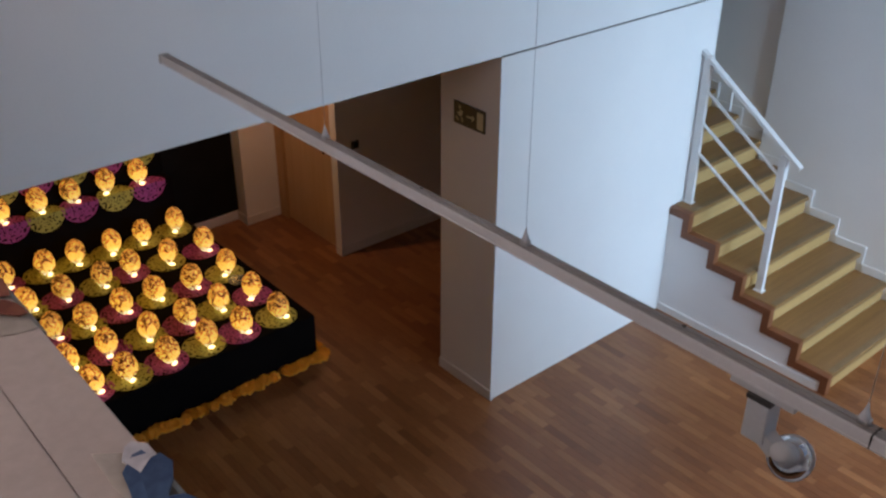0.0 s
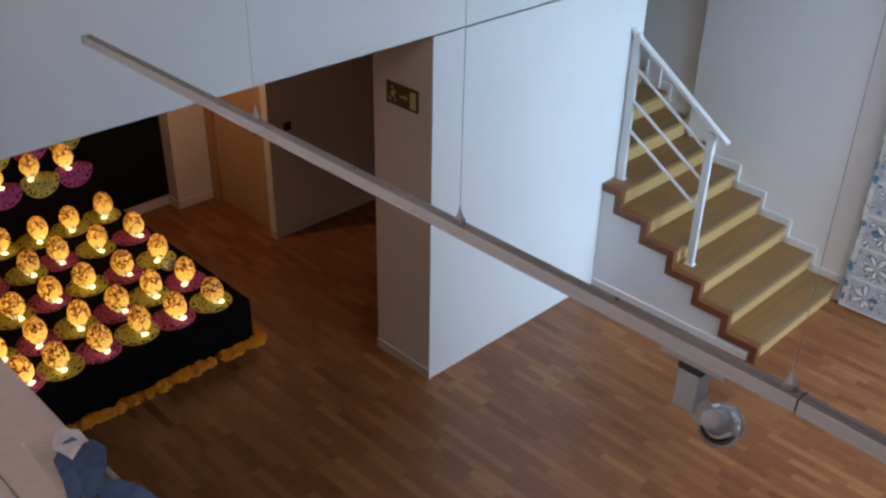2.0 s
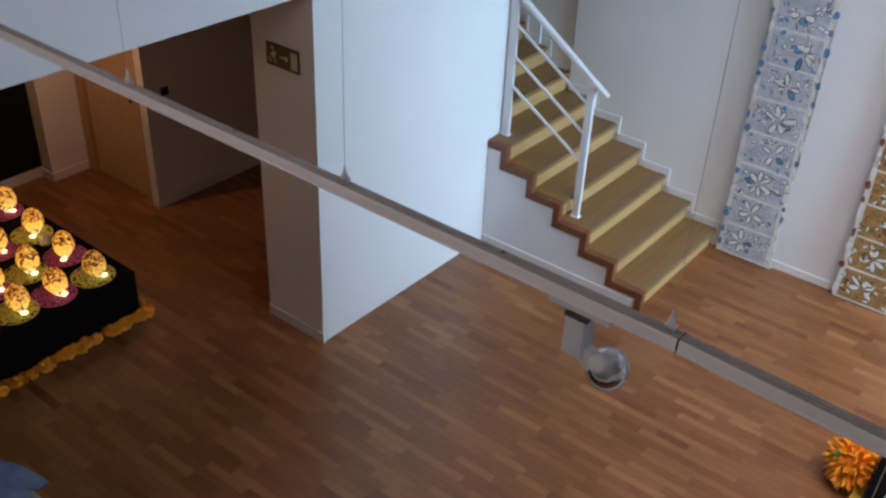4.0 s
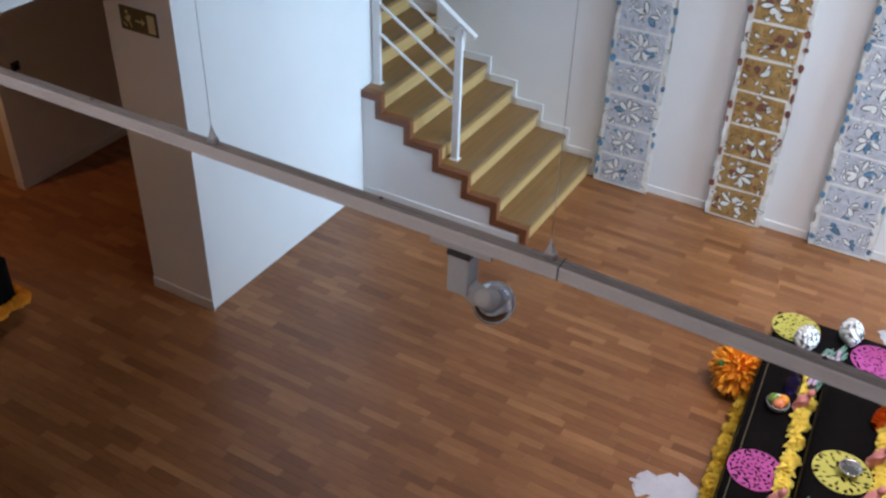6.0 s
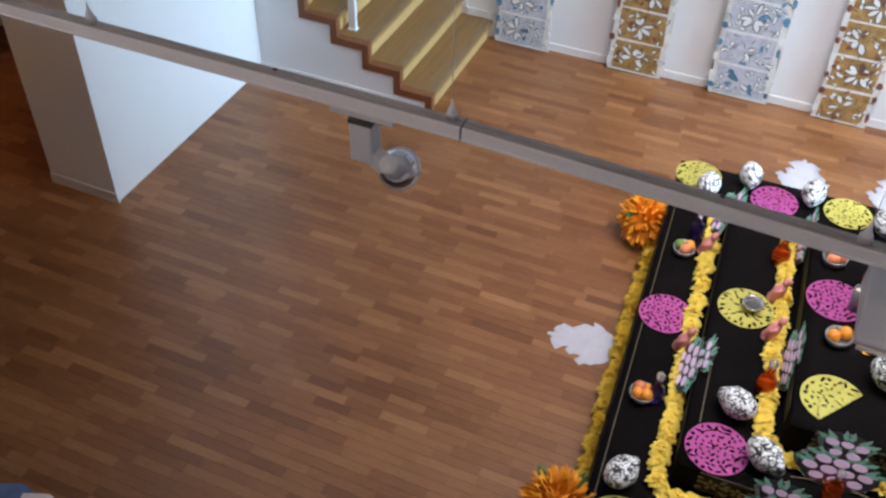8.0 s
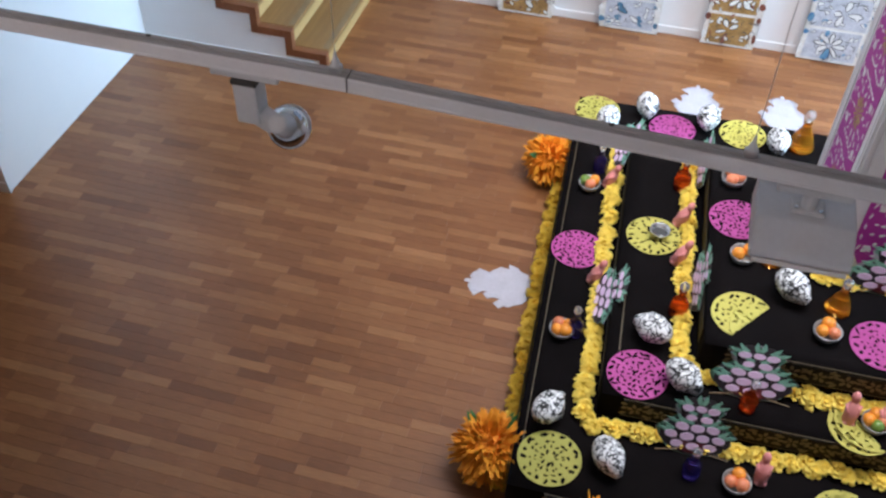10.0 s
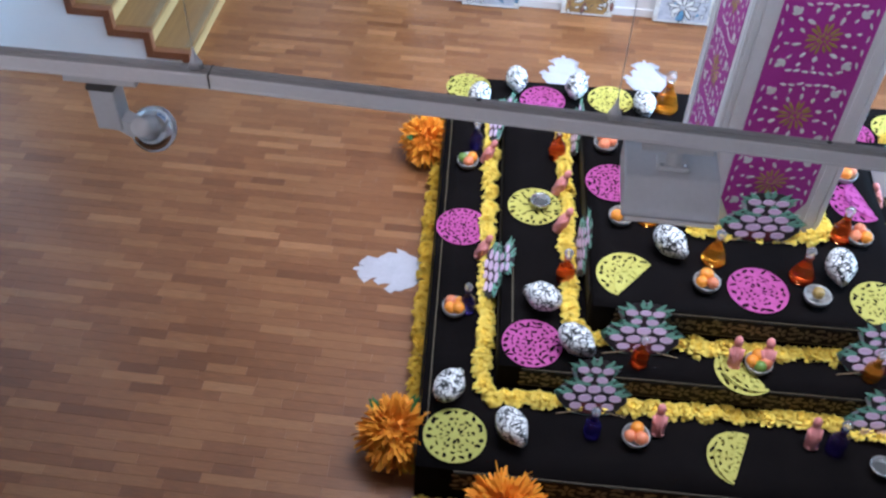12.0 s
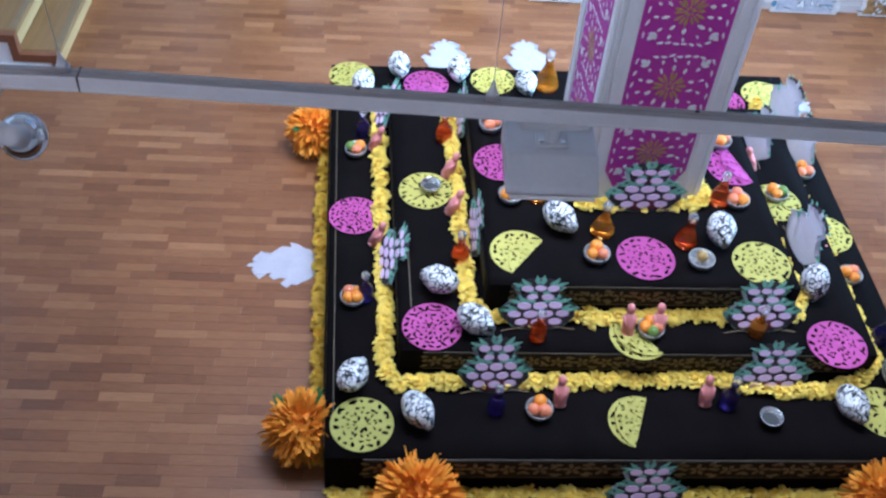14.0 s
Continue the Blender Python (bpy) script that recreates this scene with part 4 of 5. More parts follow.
# tall paper-clad pillar
pl = root("paper_pillar", "tall white pillar with magenta cut-paper panels", "pillar", m=A(1.459, 1.452, Z3 + 0.002))
PW, PH = 0.71, 1.95
part("core", box(0, PW, -PW, 0, 0, PH, 0.006), WHITEPAPER, pl)
for side in range(4):
    m_ = Matrix.Translation((PW / 2, -PW / 2, 0)) @ pose(0, 0, 0, 0, 0, -90 * side - 90) @ Matrix.Translation((0, -PW / 2 - 0.001, 0))
    for s_ in (-1, 1):
        for xx, w in ((0.34, 0.02), (0.29, 0.05)):
            o = part("border", box(s_ * xx - w / 2, s_ * xx + w / 2, -0.008, 0, 0, PH), WHITEPAPER, pl)
            o.matrix_basis = m_
    pan = part("panel", upright([(-0.14, 0.05), (0.14, 0.05), (0.237, 0.235), (0.237, PH - 0.02), (-0.237, PH - 0.02), (-0.237, 0.235)], 0.003), PINKPANEL, pl, "magenta cut-paper panel")
    pan.matrix_basis = m_
    rp = random.Random(60 + side)
    bw, bg = bmesh.new(), bmesh.new()
    for tier in range(4):
        zc, hh = 0.375 + 0.46 * tier, 0.19
        # gold flower in the middle
        for rad, nn, ln, w_ in ((0.034, 15, 0.056, 0.0075), (0.01, 8, 0.022, 0.006)):
            for i in range(nn):
                a = 2 * math.pi * (i + rp.uniform(-0.2, 0.2)) / nn
                upright(petal_outline(rad * math.cos(a), zc + rad * math.sin(a), a, ln * rp.uniform(0.8, 1.15), w_), 0.0015, bg, -0.0032)
        # leaf-shaped openings round it
        for nn, rad, ln, w_ in ((10, 0.1, 0.042, 0.009), (14, 0.155, 0.028, 0.007)):
            for i in range(nn):
                a = 2 * math.pi * (i + 0.5) / nn
                cx, cz = rad * math.cos(a), zc + rad * math.sin(a)
                upright(petal_outline(cx, cz, a + rp.uniform(-0.5, 0.5), ln * rp.uniform(0.7, 1.1), w_ * rp.uniform(0.8, 1.3)), 0.0015, bw, -0.0032)
        # large lobes in the corners, small slits along the edges
        for sx in (-1, 1):
            for sz in (-1, 1):
                a = math.atan2(sz, sx)
                for da, ln, w_ in ((0.0, 0.055, 0.015), (0.75, 0.038, 0.009), (-0.75, 0.038, 0.009)):
                    upright(petal_outline(sx * 0.145, zc + sz * 0.13, a + da, ln, w_), 0.0015, bw, -0.0032)
            for i in range(5):
                upright(petal_outline(sx * 0.212, zc - 0.16 + 0.075 * i, 1.57 + sx * rp.uniform(-0.2, 0.5), 0.04, 0.006), 0.0015, bw, -0.0032)
        for sz in (-1, 1):
            for i in range(7):
                upright(petal_outline(-0.13 + 0.042 * i, zc + sz * hh, rp.uniform(-0.5, 0.5), 0.034, 0.007), 0.0015, bw, -0.0032)
    part("gold_layer", bg, GOLDPAPER, pan)["kind"] = "stuff"
    part("white_layer", bw, WHITEPAPER, pan)["kind"] = "stuff"


# cut-paper flower card
def flower_card():
    r_ = root("flower_card", "cut-paper card of lilac flowers in a maroon bowl", "paper flowers", "flower cards")
    tips = [(0.03, 0.0), (0.1, 0.016), (0.14, 0.04), (0.162, 0.08), (0.158, 0.105), (0.19, 0.115), (0.16, 0.128), (0.215, 0.172), (0.156, 0.158), (0.18, 0.214), (0.128, 0.184), (0.122, 0.222), (0.1, 0.2),
            (0.142, 0.252), (0.094, 0.24), (0.106, 0.286), (0.078, 0.262), (0.076, 0.29), (0.132, 0.342), (0.086, 0.33), (0.094, 0.374), (0.06, 0.344), (0.046, 0.394), (0.024, 0.36), (0.012, 0.42)]
    plain = [(0.03, 0.004), (0.1, 0.02), (0.152, 0.085), (0.15, 0.14), (0.108, 0.2), (0.074, 0.222), (0.072, 0.266), (0.094, 0.315), (0.044, 0.342)]
    rp = random.Random(17)

    def both_sides(half, grow, jit):
        """A half outline mirrored, each point a little off on either side."""
        q = [(x * grow + rp.uniform(-jit, jit), max(0.0, z * grow + rp.uniform(-jit, jit))) for x, z in half]
        return q + [(-x * grow + rp.uniform(-jit, jit), max(0.0, z * grow + rp.uniform(-jit, jit))) for x, z in reversed(half)]
    for nm, half, grow, jit, th, y, mt, lb in (("backing", tips, 0.88, 0.003, 0.003, 0.0, CARDBACK, "grey white jagged paper back"), ("leaf_ground", tips, 0.88, 0.003, 0.001, -0.0032, LEAF, "teal green jagged leaf layer"),
                                               ("dark_ground", plain, 1.08, 0.002, 0.001, -0.0045, CARDDARK, "")):
        b_ = upright(both_sides(half, grow, jit), th, None, y)
        bmesh.ops.triangulate(b_, faces=[f for f in b_.faces if len(f.verts) > 4])
        part(nm, b_, mt, r_, lb)
    bowl = [(0.105 * math.cos(math.pi + math.pi * i / 10), 0.085 + 0.07 * math.sin(math.pi + math.pi * i / 10)) for i in range(11)]
    part("bowl", upright(bowl, 0.002, None, -0.006), MAROON, r_, "maroon paper bowl")
    petal = mesh_of("blossom", upright([(0.029 * math.cos(2 * math.pi * i / 12) * (1 + 0.06 * (i % 2)), 0.0225 * math.sin(2 * math.pi * i / 12)) for i in range(12)], 0.003), LILAC)
    leaf = mesh_of("leaf", upright([(-0.02, -0.01), (0.015, -0.014), (0.05, 0.012), (0.014, 0.014), (-0.02, 0.01)], 0.0025), LEAF)
    spots = [(-0.078, 0.064), (-0.004, 0.06), (0.076, 0.064), (-0.112, 0.121), (-0.037, 0.118), (0.036, 0.118), (0.108, 0.121),
             (-0.068, 0.18), (0.004, 0.178), (0.074, 0.182), (-0.034, 0.242), (0.036, 0.24), (-0.058, 0.302), (0.002, 0.304), (0.06, 0.3)]
    for k_, (x, z) in enumerate(spots):
        o = part("blossom", petal, None, r_)
        o.matrix_basis = pose(x, -0.0075, z, 0, rp.uniform(-14, 14), 0) @ Matrix.Scale((1.06 if z < 0.2 else 0.92) * rp.uniform(0.92, 1.08), 4)
    for s_ in (-1, 1):
        for x, z, t_ in ((0.135, 0.145, 8), (0.118, 0.16, 30), (0.105, 0.208, 12), (0.07, 0.215, 40), (0.085, 0.322, 12), (0.06, 0.336, 40), (0.012, 0.348, 72), (0.03, 0.272, 25), (0.035, 0.21, 15)):
            o = part("leaf", leaf, None, r_)
            o.matrix_basis = pose(s_ * x, -0.0062, z, 0, -t_ if s_ > 0 else t_, 0) @ Matrix.Diagonal((s_ * 0.9, 1, 0.85, 1))
        part("stick", tube((s_ * 0.07, -0.012, 0.03), (s_ * 0.17, -0.012, 0.004), 0.0025, 6), STICK, r_)
    return r_


card = flower_card()
TILT = -23
cards = [A(0.41, 0.88, Z1, TILT, 0, -90), A(0.365, 2.42, Z1, TILT, 0, -90), A(0.68, 1.13, Z2, TILT, 0, -90), A(0.635, 2.38, Z2, TILT, 0, -90),
         A(1.36, 1.815, Z3, TILT + 14, 0, -90) @ Matrix.Scale(1.08, 4), A(-0.16, 1.66, 0.0, TILT, 0, -90),
         A(1.32, 0.265, Z1 + 0.02, -36, 0, 180), A(2.75, 0.265, Z1 + 0.02, -36, 0, 180), A(1.36, 0.82, Z2, -9, 0, 180), A(2.42, 0.82, Z2, -9, 0, 180),
         A(1.26, 2.78, Z2, 16, 0, 2), A(2.2, 2.78, Z2, 14, 0, 2), A(2.36, 3.2, Z1, 14, 0, 2), A(2.78, 3.22, Z1, 14, 0, 6)]
# the shape faces -y at first; turn it so that 0 degrees about z faces the altar's right side
WIDE = Matrix.Diagonal((1.1, 1, 0.92, 1))
card.matrix_basis = cards[0] @ WIDE
for m_ in cards[1:]:
    copy_thing(card, m_ @ WIDE)
for m_, sx in ((A(1.65, -0.12, 0.005, 90, 0, 180), 0.95), (A(3.75, 0.88, 0.005, 90, 0, 90), 1.0), (A(3.75, 1.55, 0.005, 90, 0, 90), 0.95), (A(3.2, 3.36, 0.005, 90, 0, 20), 0.82)):
    o = copy_thing(card, m_ @ Matrix.Diagonal((sx, 1, 1.3, 1)))
    for c in list(o.children):
        if c.name.startswith(("leaf", "dark_ground", "stick", "blossom", "bowl")):
            bpy.data.objects.remove(c)
    o["label"] = "flower card lying face down on the floor, white back up"

# garlands
garland("yellow marigold garland round the lowest tier", [A(2.98, 0.295, Z1).translation, A(0.56, 0.295, Z1).translation, A(0.47, 0.34, Z1).translation, A(0.44, 2.2, Z1).translation, A(0.35, 2.42, Z1).translation, A(0.37, 2.88, Z1).translation, A(0.46, 3.02, Z1).translation, A(0.56, 3.1, Z1).translation, A(2.95, 3.1, Z1).translation], FLOW, 0.056, 10, 1.15, 0.008)
garland("yellow marigold garland round the middle tier", [A(2.68, 0.77, Z2).translation, A(0.86, 0.765, Z2).translation, A(0.745, 0.83, Z2).translation, A(0.735, 2.6, Z2).translation, A(0.82, 2.67, Z2).translation, A(2.58, 2.67, Z2).translation], FLOW, 0.056, 10, 1.15, 0.008)
garland("orange yellow marigold garland round the pillar foot", [A(1.406, 2.191, Z3).translation, A(1.395, 1.446, Z3).translation, A(2.128, 1.436, Z3).translation], FLOW, 0.058, 10, 1.1, 0.008)
garland("yellow marigold garland round the pillar foot", [A(1.437, 2.201, Z3).translation, A(2.128, 2.201, Z3).translation], FLOW, 0.058, 10, 1.1, 0.008)
garland("ochre marigold garland on the floor along the altar", [A(0.15, -0.085, 0).translation, A(3.35, -0.085, 0).translation], FLOW_O, 0.055, 30, 1.2, 0.03)
garland("yellow marigold garland on the floor before the altar", [A(-0.03, -0.04, 0).translation, A(-0.155, 3.36, 0).translation], FLOW, 0.056, 30, 1.15, 0.012)


def pompom(seed):
    rp = random.Random(seed)
    r_ = root("marigold_pompom", "large shaggy orange marigold ball on the floor", "flower ball", "marigold balls")
    b_ = bmesh.new()
    bmesh.ops.create_icosphere(b_, subdivisions=2, radius=0.11, matrix=Matrix.Translation((0, 0, 0.16)))
    for i in range(1100):
        zz = 1 - 2 * (i + 0.5) / 1100
        a = i * 2.39996
        s_ = math.sqrt(1 - zz * zz)
        d = Vector((s_ * math.cos(a), s_ * math.sin(a), zz))
        d = (d + Vector((rp.uniform(-0.3, 0.3), rp.uniform(-0.3, 0.3), rp.uniform(-0.3, 0.3)))).normalized()
        t_ = Matrix.Rotation(rp.uniform(0, 6.28), 3, d) @ d.orthogonal().normalized()
        ln = rp.uniform(0.12, 0.192)
        w = rp.uniform(0.007, 0.017)
        c0 = Vector((0, 0, 0.16))
        bend = Vector((rp.uniform(-0.02, 0.02), rp.uniform(-0.02, 0.02), rp.uniform(-0.03, 0.005)))
        p = [c0 + d * 0.09 - t_ * w * 0.5, c0 + d * ln * 0.8 - t_ * w + bend * 0.4, c0 + d * ln - t_ * w * 0.4 + bend, c0 + d * ln + t_ * w * 0.4 + bend, c0 + d * ln * 0.8 + t_ * w + bend * 0.4, c0 + d * 0.09 + t_ * w * 0.5]
        v_ = [b_.verts.new((q.x, q.y, max(q.z, 0.003))) for q in p]
        b_.faces.new((v_[0], v_[1], v_[4], v_[5]))
        b_.faces.new((v_[1], v_[2], v_[3], v_[4]))
    part("petal_mass", b_, ORANGE, r_)
    for i in range(4):
        d = Vector((rp.uniform(0.4, 1), rp.uniform(-1, 1), rp.uniform(0.2, 0.8))).normalized()
        t_ = d.orthogonal().normalized()
        c0 = Vector((0, 0, 0.15))
        b_ = bmesh.new()
        for lift in (0.0, 0.003):
            b_.faces.new([b_.verts.new(q + Vector((0, 0, lift))) for q in (c0 + d * 0.1, c0 + d * 0.15 - t_ * 0.025, c0 + d * 0.205, c0 + d * 0.15 + t_ * 0.025)])
        bmesh.ops.bridge_loops(b_, edges=b_.edges)
        part("leaf", b_, GREEN, r_, "green leaf")
    return r_


pm = pompom(3)
pm.matrix_basis = A(0.3, -0.16, 0) @ Matrix.Scale(1.17, 4)
for k_, m_ in enumerate((A(2.8, -0.17, 0, 0, 0, 80) @ Matrix.Scale(0.92, 4), A(-0.16, 0.44, 0, 0, 0, 150) @ Matrix.Scale(1.14, 4), A(-0.24, 2.9, 0, 0, 0, 210))):
    copy_thing(pm, m_)

# cut-paper discs on the tiers
DISC_O = cut_disc("lime_disc", 0.168, 71, 0, OLIVE)
FOLD_Y = cut_disc("folded_yellow_disc", 0.165, 72, 0, YELLOW, 0.015)
FOLD_P = cut_disc("folded_pink_disc", 0.165, 76, 0, PINK, 0.05)
WEDGE_Y = cut_disc("folded_yellow_disc", 0.165, 73, 0, YELLOW, 0.06)


def disc(me, u, v, z, rz=0, label="yellow cut-paper disc lying on black cloth"):
    single("paper_disc", me, None, label, "paper disc", "cut-paper discs", m=A(u, v, z + 0.006, 0, 0, rz))


P = "magenta cut-paper disc lying on black cloth"
F = "yellow cut-paper disc folded in half on black cloth"
disc(DISC_O, 0.221, 0.16, Z1, 20, "lime green cut-paper disc at the altar corner")
disc(DISC_P[1], 1.781, 0.129, Z1, 40, P)
for u, v in ((3.26, 0.11), (3.2, 1.16)):
    disc(DISC_Y[0], u, v, Z1, 10)
disc(DISC_P[0], 3.15, 0.66, Z1, 0, P)
disc(FOLD_Y, 0.19, 1.638, Z1, -112, F)
disc(DISC_Y[0], 1.576, 3.177, Z1, 70)
disc(DISC_Y[1], 0.211, 3.023, Z1, 30)
disc(DISC_P[1], 0.709, 0.55, Z2, 130, P)
disc(DISC_Y[1], 1.795, 0.571, Z2, 0)
disc(FOLD_Y, 0.615, 1.69, Z2, -55, F)
disc(DISC_P[0], 0.53, 2.797, Z2, 0, P)
disc(DISC_Y[1], 1.669, 2.796, Z2, 0)
disc(WEDGE_Y, 1.036, 1.045, Z3, -130, F)
disc(DISC_P[0], 0.98, 1.755, Z3, 60, P)
disc(DISC_P[1], 1.788, 1.021, Z3, 0, P)
disc(DISC_Y[0], 0.93, 2.41, Z3, 20)
disc(FOLD_P, 1.737, 2.47, Z3, -75, "magenta cut-paper disc with one side folded over")
disc(DISC_P[1], 2.95, 2.86, Z1, 30, P)
disc(DISC_Y[0], 3.04, 3.2, Z1, 10)

# skulls
SKM = skull_mesh("skull", SKULL)
for u, v, z, rx, rz in ((0.498, 0.129, Z1, -50, 60), (0.221, 0.468, Z1, -55, -60), (0.19, 2.82, Z1, -50, -75), (3.25, 0.468, Z1, -50, -80), (3.03, 0.19, Z1, -50, -100),
                        (3.2, 0.9, Z1, -50, -95), (3.04, 1.39, Z1, -50, -80), (0.983, 0.582, Z2, -40, 150), (0.665, 0.8, Z2, -45, -40), (0.857, 2.754, Z2, -20, -90),
                        (1.204, 1.308, Z3, -45, -50), (1.087, 2.201, Z3, -35, -95), (0.375, 3.157, Z1, -20, -60), (2.25, 2.435, Z3, -10, -90)):
    m_ = A(u, v, z + (0.012 if rx > -30 else 0.084), 0, 0, rz) @ (pose(0, 0, 0, rx, 0, 0) if rx > -30 else pose(0, -0.09, 0, -78 + rx * 0.1, 0, 0))
    single("painted_skull", SKM, None, "white skull painted with black flower curls on black cloth", "skull ornament", "painted skulls", m=m_ @ Matrix.Diagonal((1.0, 0.86, 1.1, 1)))

# bowls of fruit
BOWL = mesh_of("bowl", lathe([(0.03, 0.0), (0.05, 0.012), (0.061, 0.035), (0.064, 0.05), (0.06, 0.05), (0.054, 0.034), (0.042, 0.016), (0.0, 0.012)], 22), BOWLMAT, True)
FR = {k_: mesh_of("fruit", ball(0.031, (0, 0, 0), (1, 1, 0.92), 14, 9), mt, True) for k_, mt in (("o", FRUIT_O), ("r", FRUIT_R), ("g", FRUIT_G), ("y", GOLDPAPER))}


def fruit_bowl(u, v, z, kinds):
    r_ = root("fruit_bowl", "small silvery bowl filled with round fruit", "fruit bowl", "fruit bowls", m=A(u, v, z + 0.004, 0, 0, rg.uniform(0, 360)) @ Matrix.Scale(1.16, 4))
    part("bowl", BOWL, None, r_)
    for i, k_ in enumerate(kinds):
        a = 2 * math.pi * i / len(kinds)
        o = part("fruit", FR[k_], None, r_)
        q = 0.03 if len(kinds) > 1 else 0.0
        o.matrix_basis = pose(q * math.cos(a), q * math.sin(a), 0.052 + (0.008 if i == 0 else 0), rg.uniform(0, 90), 0, 0) @ Matrix.Scale(rg.uniform(0.92, 1.08), 4)


for u, v, z, k_ in ((1.07, 0.115, Z1, "ooro"), (2.376, 0.14, Z1, "rog"), (0.262, 1.104, Z1, "orr"), (1.186, 3.177, Z1, "oor"), (2.14, 3.198, Z1, "orr"), (0.635, 1.752, Z2, "oogr"),
                  (0.98, 1.468, Z3, "oor"), (1.459, 1.042, Z3, "oo"), (2.107, 0.989, Z3, "rrr"), (1.406, 2.392, Z3, "rro"), (1.948, 2.435, Z3, "oro"), (1.711, 2.807, Z2, "ogo"), (0.927, 2.052, Z3, "y")):
    fruit_bowl(u, v, z, k_)
TINB = mesh_of("tin_bowl", lathe([(0.03, 0), (0.05, 0.02), (0.06, 0.045), (0.063, 0.06), (0.058, 0.06), (0.05, 0.035), (0.03, 0.012), (0, 0.01)], 22), TIN, True)
for u, v, z in ((1.795, 0.603, Z2 + 0.008), (0.17, 2.356, Z1 + 0.003)):
    r_ = root("silver_bowl", "small open silver bowl with a dark inside", "bowl", "silver bowls", m=A(u, v, z))
    part("bowl", TINB, None, r_)
    part("ash", lathe([(0.045, 0.03), (0.0, 0.034)], 16), DARKSLOT, r_, "dark disc inside the bowl")

# bottles
BOT = [(0.034, 0), (0.04, 0.006), (0.042, 0.05), (0.036, 0.085), (0.016, 0.115), (0.014, 0.14), (0.018, 0.144), (0.012, 0.146), (0.0, 0.146)]
FLASK = [(0.052, 0), (0.056, 0.008), (0.04, 0.06), (0.02, 0.1), (0.015, 0.125), (0.02, 0.13), (0.012, 0.132), (0.0, 0.132)]
STOP = mesh_of("stopper", lathe([(0.01, 0), (0.011, 0.012), (0.02, 0.022), (0.022, 0.034), (0.014, 0.048), (0, 0.052)], 14), CLEAR, True)
BOTM = {}
for nm, pf, mt in (("amber", BOT, AMBER), ("red", BOT, REDGLASS), ("violet", BOT, INDIGO), ("flask", FLASK, AMBER), ("redflask", FLASK, REDGLASS)):
    BOTM[nm] = (mesh_of("bottle", lathe(pf, 20), mt, True), pf[-1][1])
LABELS = {"amber": "amber glass bottle with a clear stopper", "red": "red amber glass bottle with a clear stopper", "violet": "violet glass bottle with a clear stopper",
          "flask": "amber glass flask with a clear stopper", "redflask": "red amber glass flask with a clear stopper"}
for nm, u, v, z, s in (("red", 1.194, 0.74, Z2, 1.1), ("red", 2.28, 0.719, Z2, 1.15), ("flask", 1.193, 1.542, Z3, 1.1), ("redflask", 1.097, 2.01, Z3, 1.1), ("redflask", 1.437, 2.297, Z3, 1.1),
                       ("flask", 1.48, 1.202, Z3, 1.0), ("red", 0.62, 1.12, Z2, 1.0), ("amber", 0.62, 2.353, Z2, 1.0), ("violet", 0.288, 0.878, Z1, 1.0), ("violet", 0.288, 2.151, Z1, 1.1),
                       ("violet", 1.09, 0.19, Z1, 1.0), ("violet", 2.581, 0.191, Z1, 1.0), ("violet", 0.704, 3.177, Z1, 1.1), ("flask", 3.146, 1.556, Z1, 1.5), ("redflask", 2.022, 1.213, Z3, 1.0)):
    r_ = root("glass_bottle", LABELS[nm], "bottle", "glass bottles", m=A(u, v, z + 0.004, 0, 0, rg.uniform(0, 90)) @ Matrix.Scale(s * 1.15, 4))
    me, top = BOTM[nm]
    part("bottle", me, None, r_)
    part("stopper", STOP, None, r_, "clear glass stopper").matrix_basis = pose(0, 0, top)

# pink sugar figures, one plain mesh each
b = lathe([(0.0, 0.0), (0.03, 0.0), (0.032, 0.05), (0.024, 0.09), (0.012, 0.1), (0.0, 0.1)], 14)
ball(0.022, (0, 0, 0.118), (0.95, 0.9, 1.15), 14, 9, b)
for s_ in (-1, 1):
    tube((s_ * 0.03, 0, 0.085), (s_ * 0.02, -0.022, 0.045), 0.009, 8, b)
    ball(0.014, (s_ * 0.016, -0.012, 0.008), (1, 1.3, 0.6), 10, 6, b)
DOLLM = mesh_of("figure", b, DOLL, True)
for u, v, z, rx, rz in ((0.314, 1.227, Z1, -15, -90), (0.293, 2.028, Z1, -15, -90), (0.635, 1.626, Z2, -15, -90), (0.635, 1.794, Z2, -15, -90), (1.525, 0.242, Z1, -20, 180), (2.428, 0.252, Z1, -20, 180),
                        (1.932, 0.708, Z2, -20, 180), (1.595, 0.708, Z2, -20, 180), (1.985, 2.733, Z2, -20, 0), (1.299, 3.074, Z1, -20, 0)):
    single("sugar_figure", DOLLM, None, "small plain pink sugar figure leaning on the garland", "figurine", "sugar figures", m=A(u, v, z + 0.008, 0, 0, rz) @ pose(0, 0, 0, rx, 0, 0) @ Matrix.Diagonal((1.12, 1.12, 1.4, 1)))

cd = root("votive_candle", "cream votive candle in a tall glass", "candle", m=A(1.756, 1.117, Z3 + 0.008))
part("wax", lathe([(0.034, 0), (0.034, 0.13), (0, 0.125)], 18), WAX, cd, smooth=True)
part("glass", lathe([(0.037, 0), (0.038, 0.16), (0.036, 0.16), (0.0352, 0.004), (0, 0.003)], 18), CLEAR, cd, smooth=True)

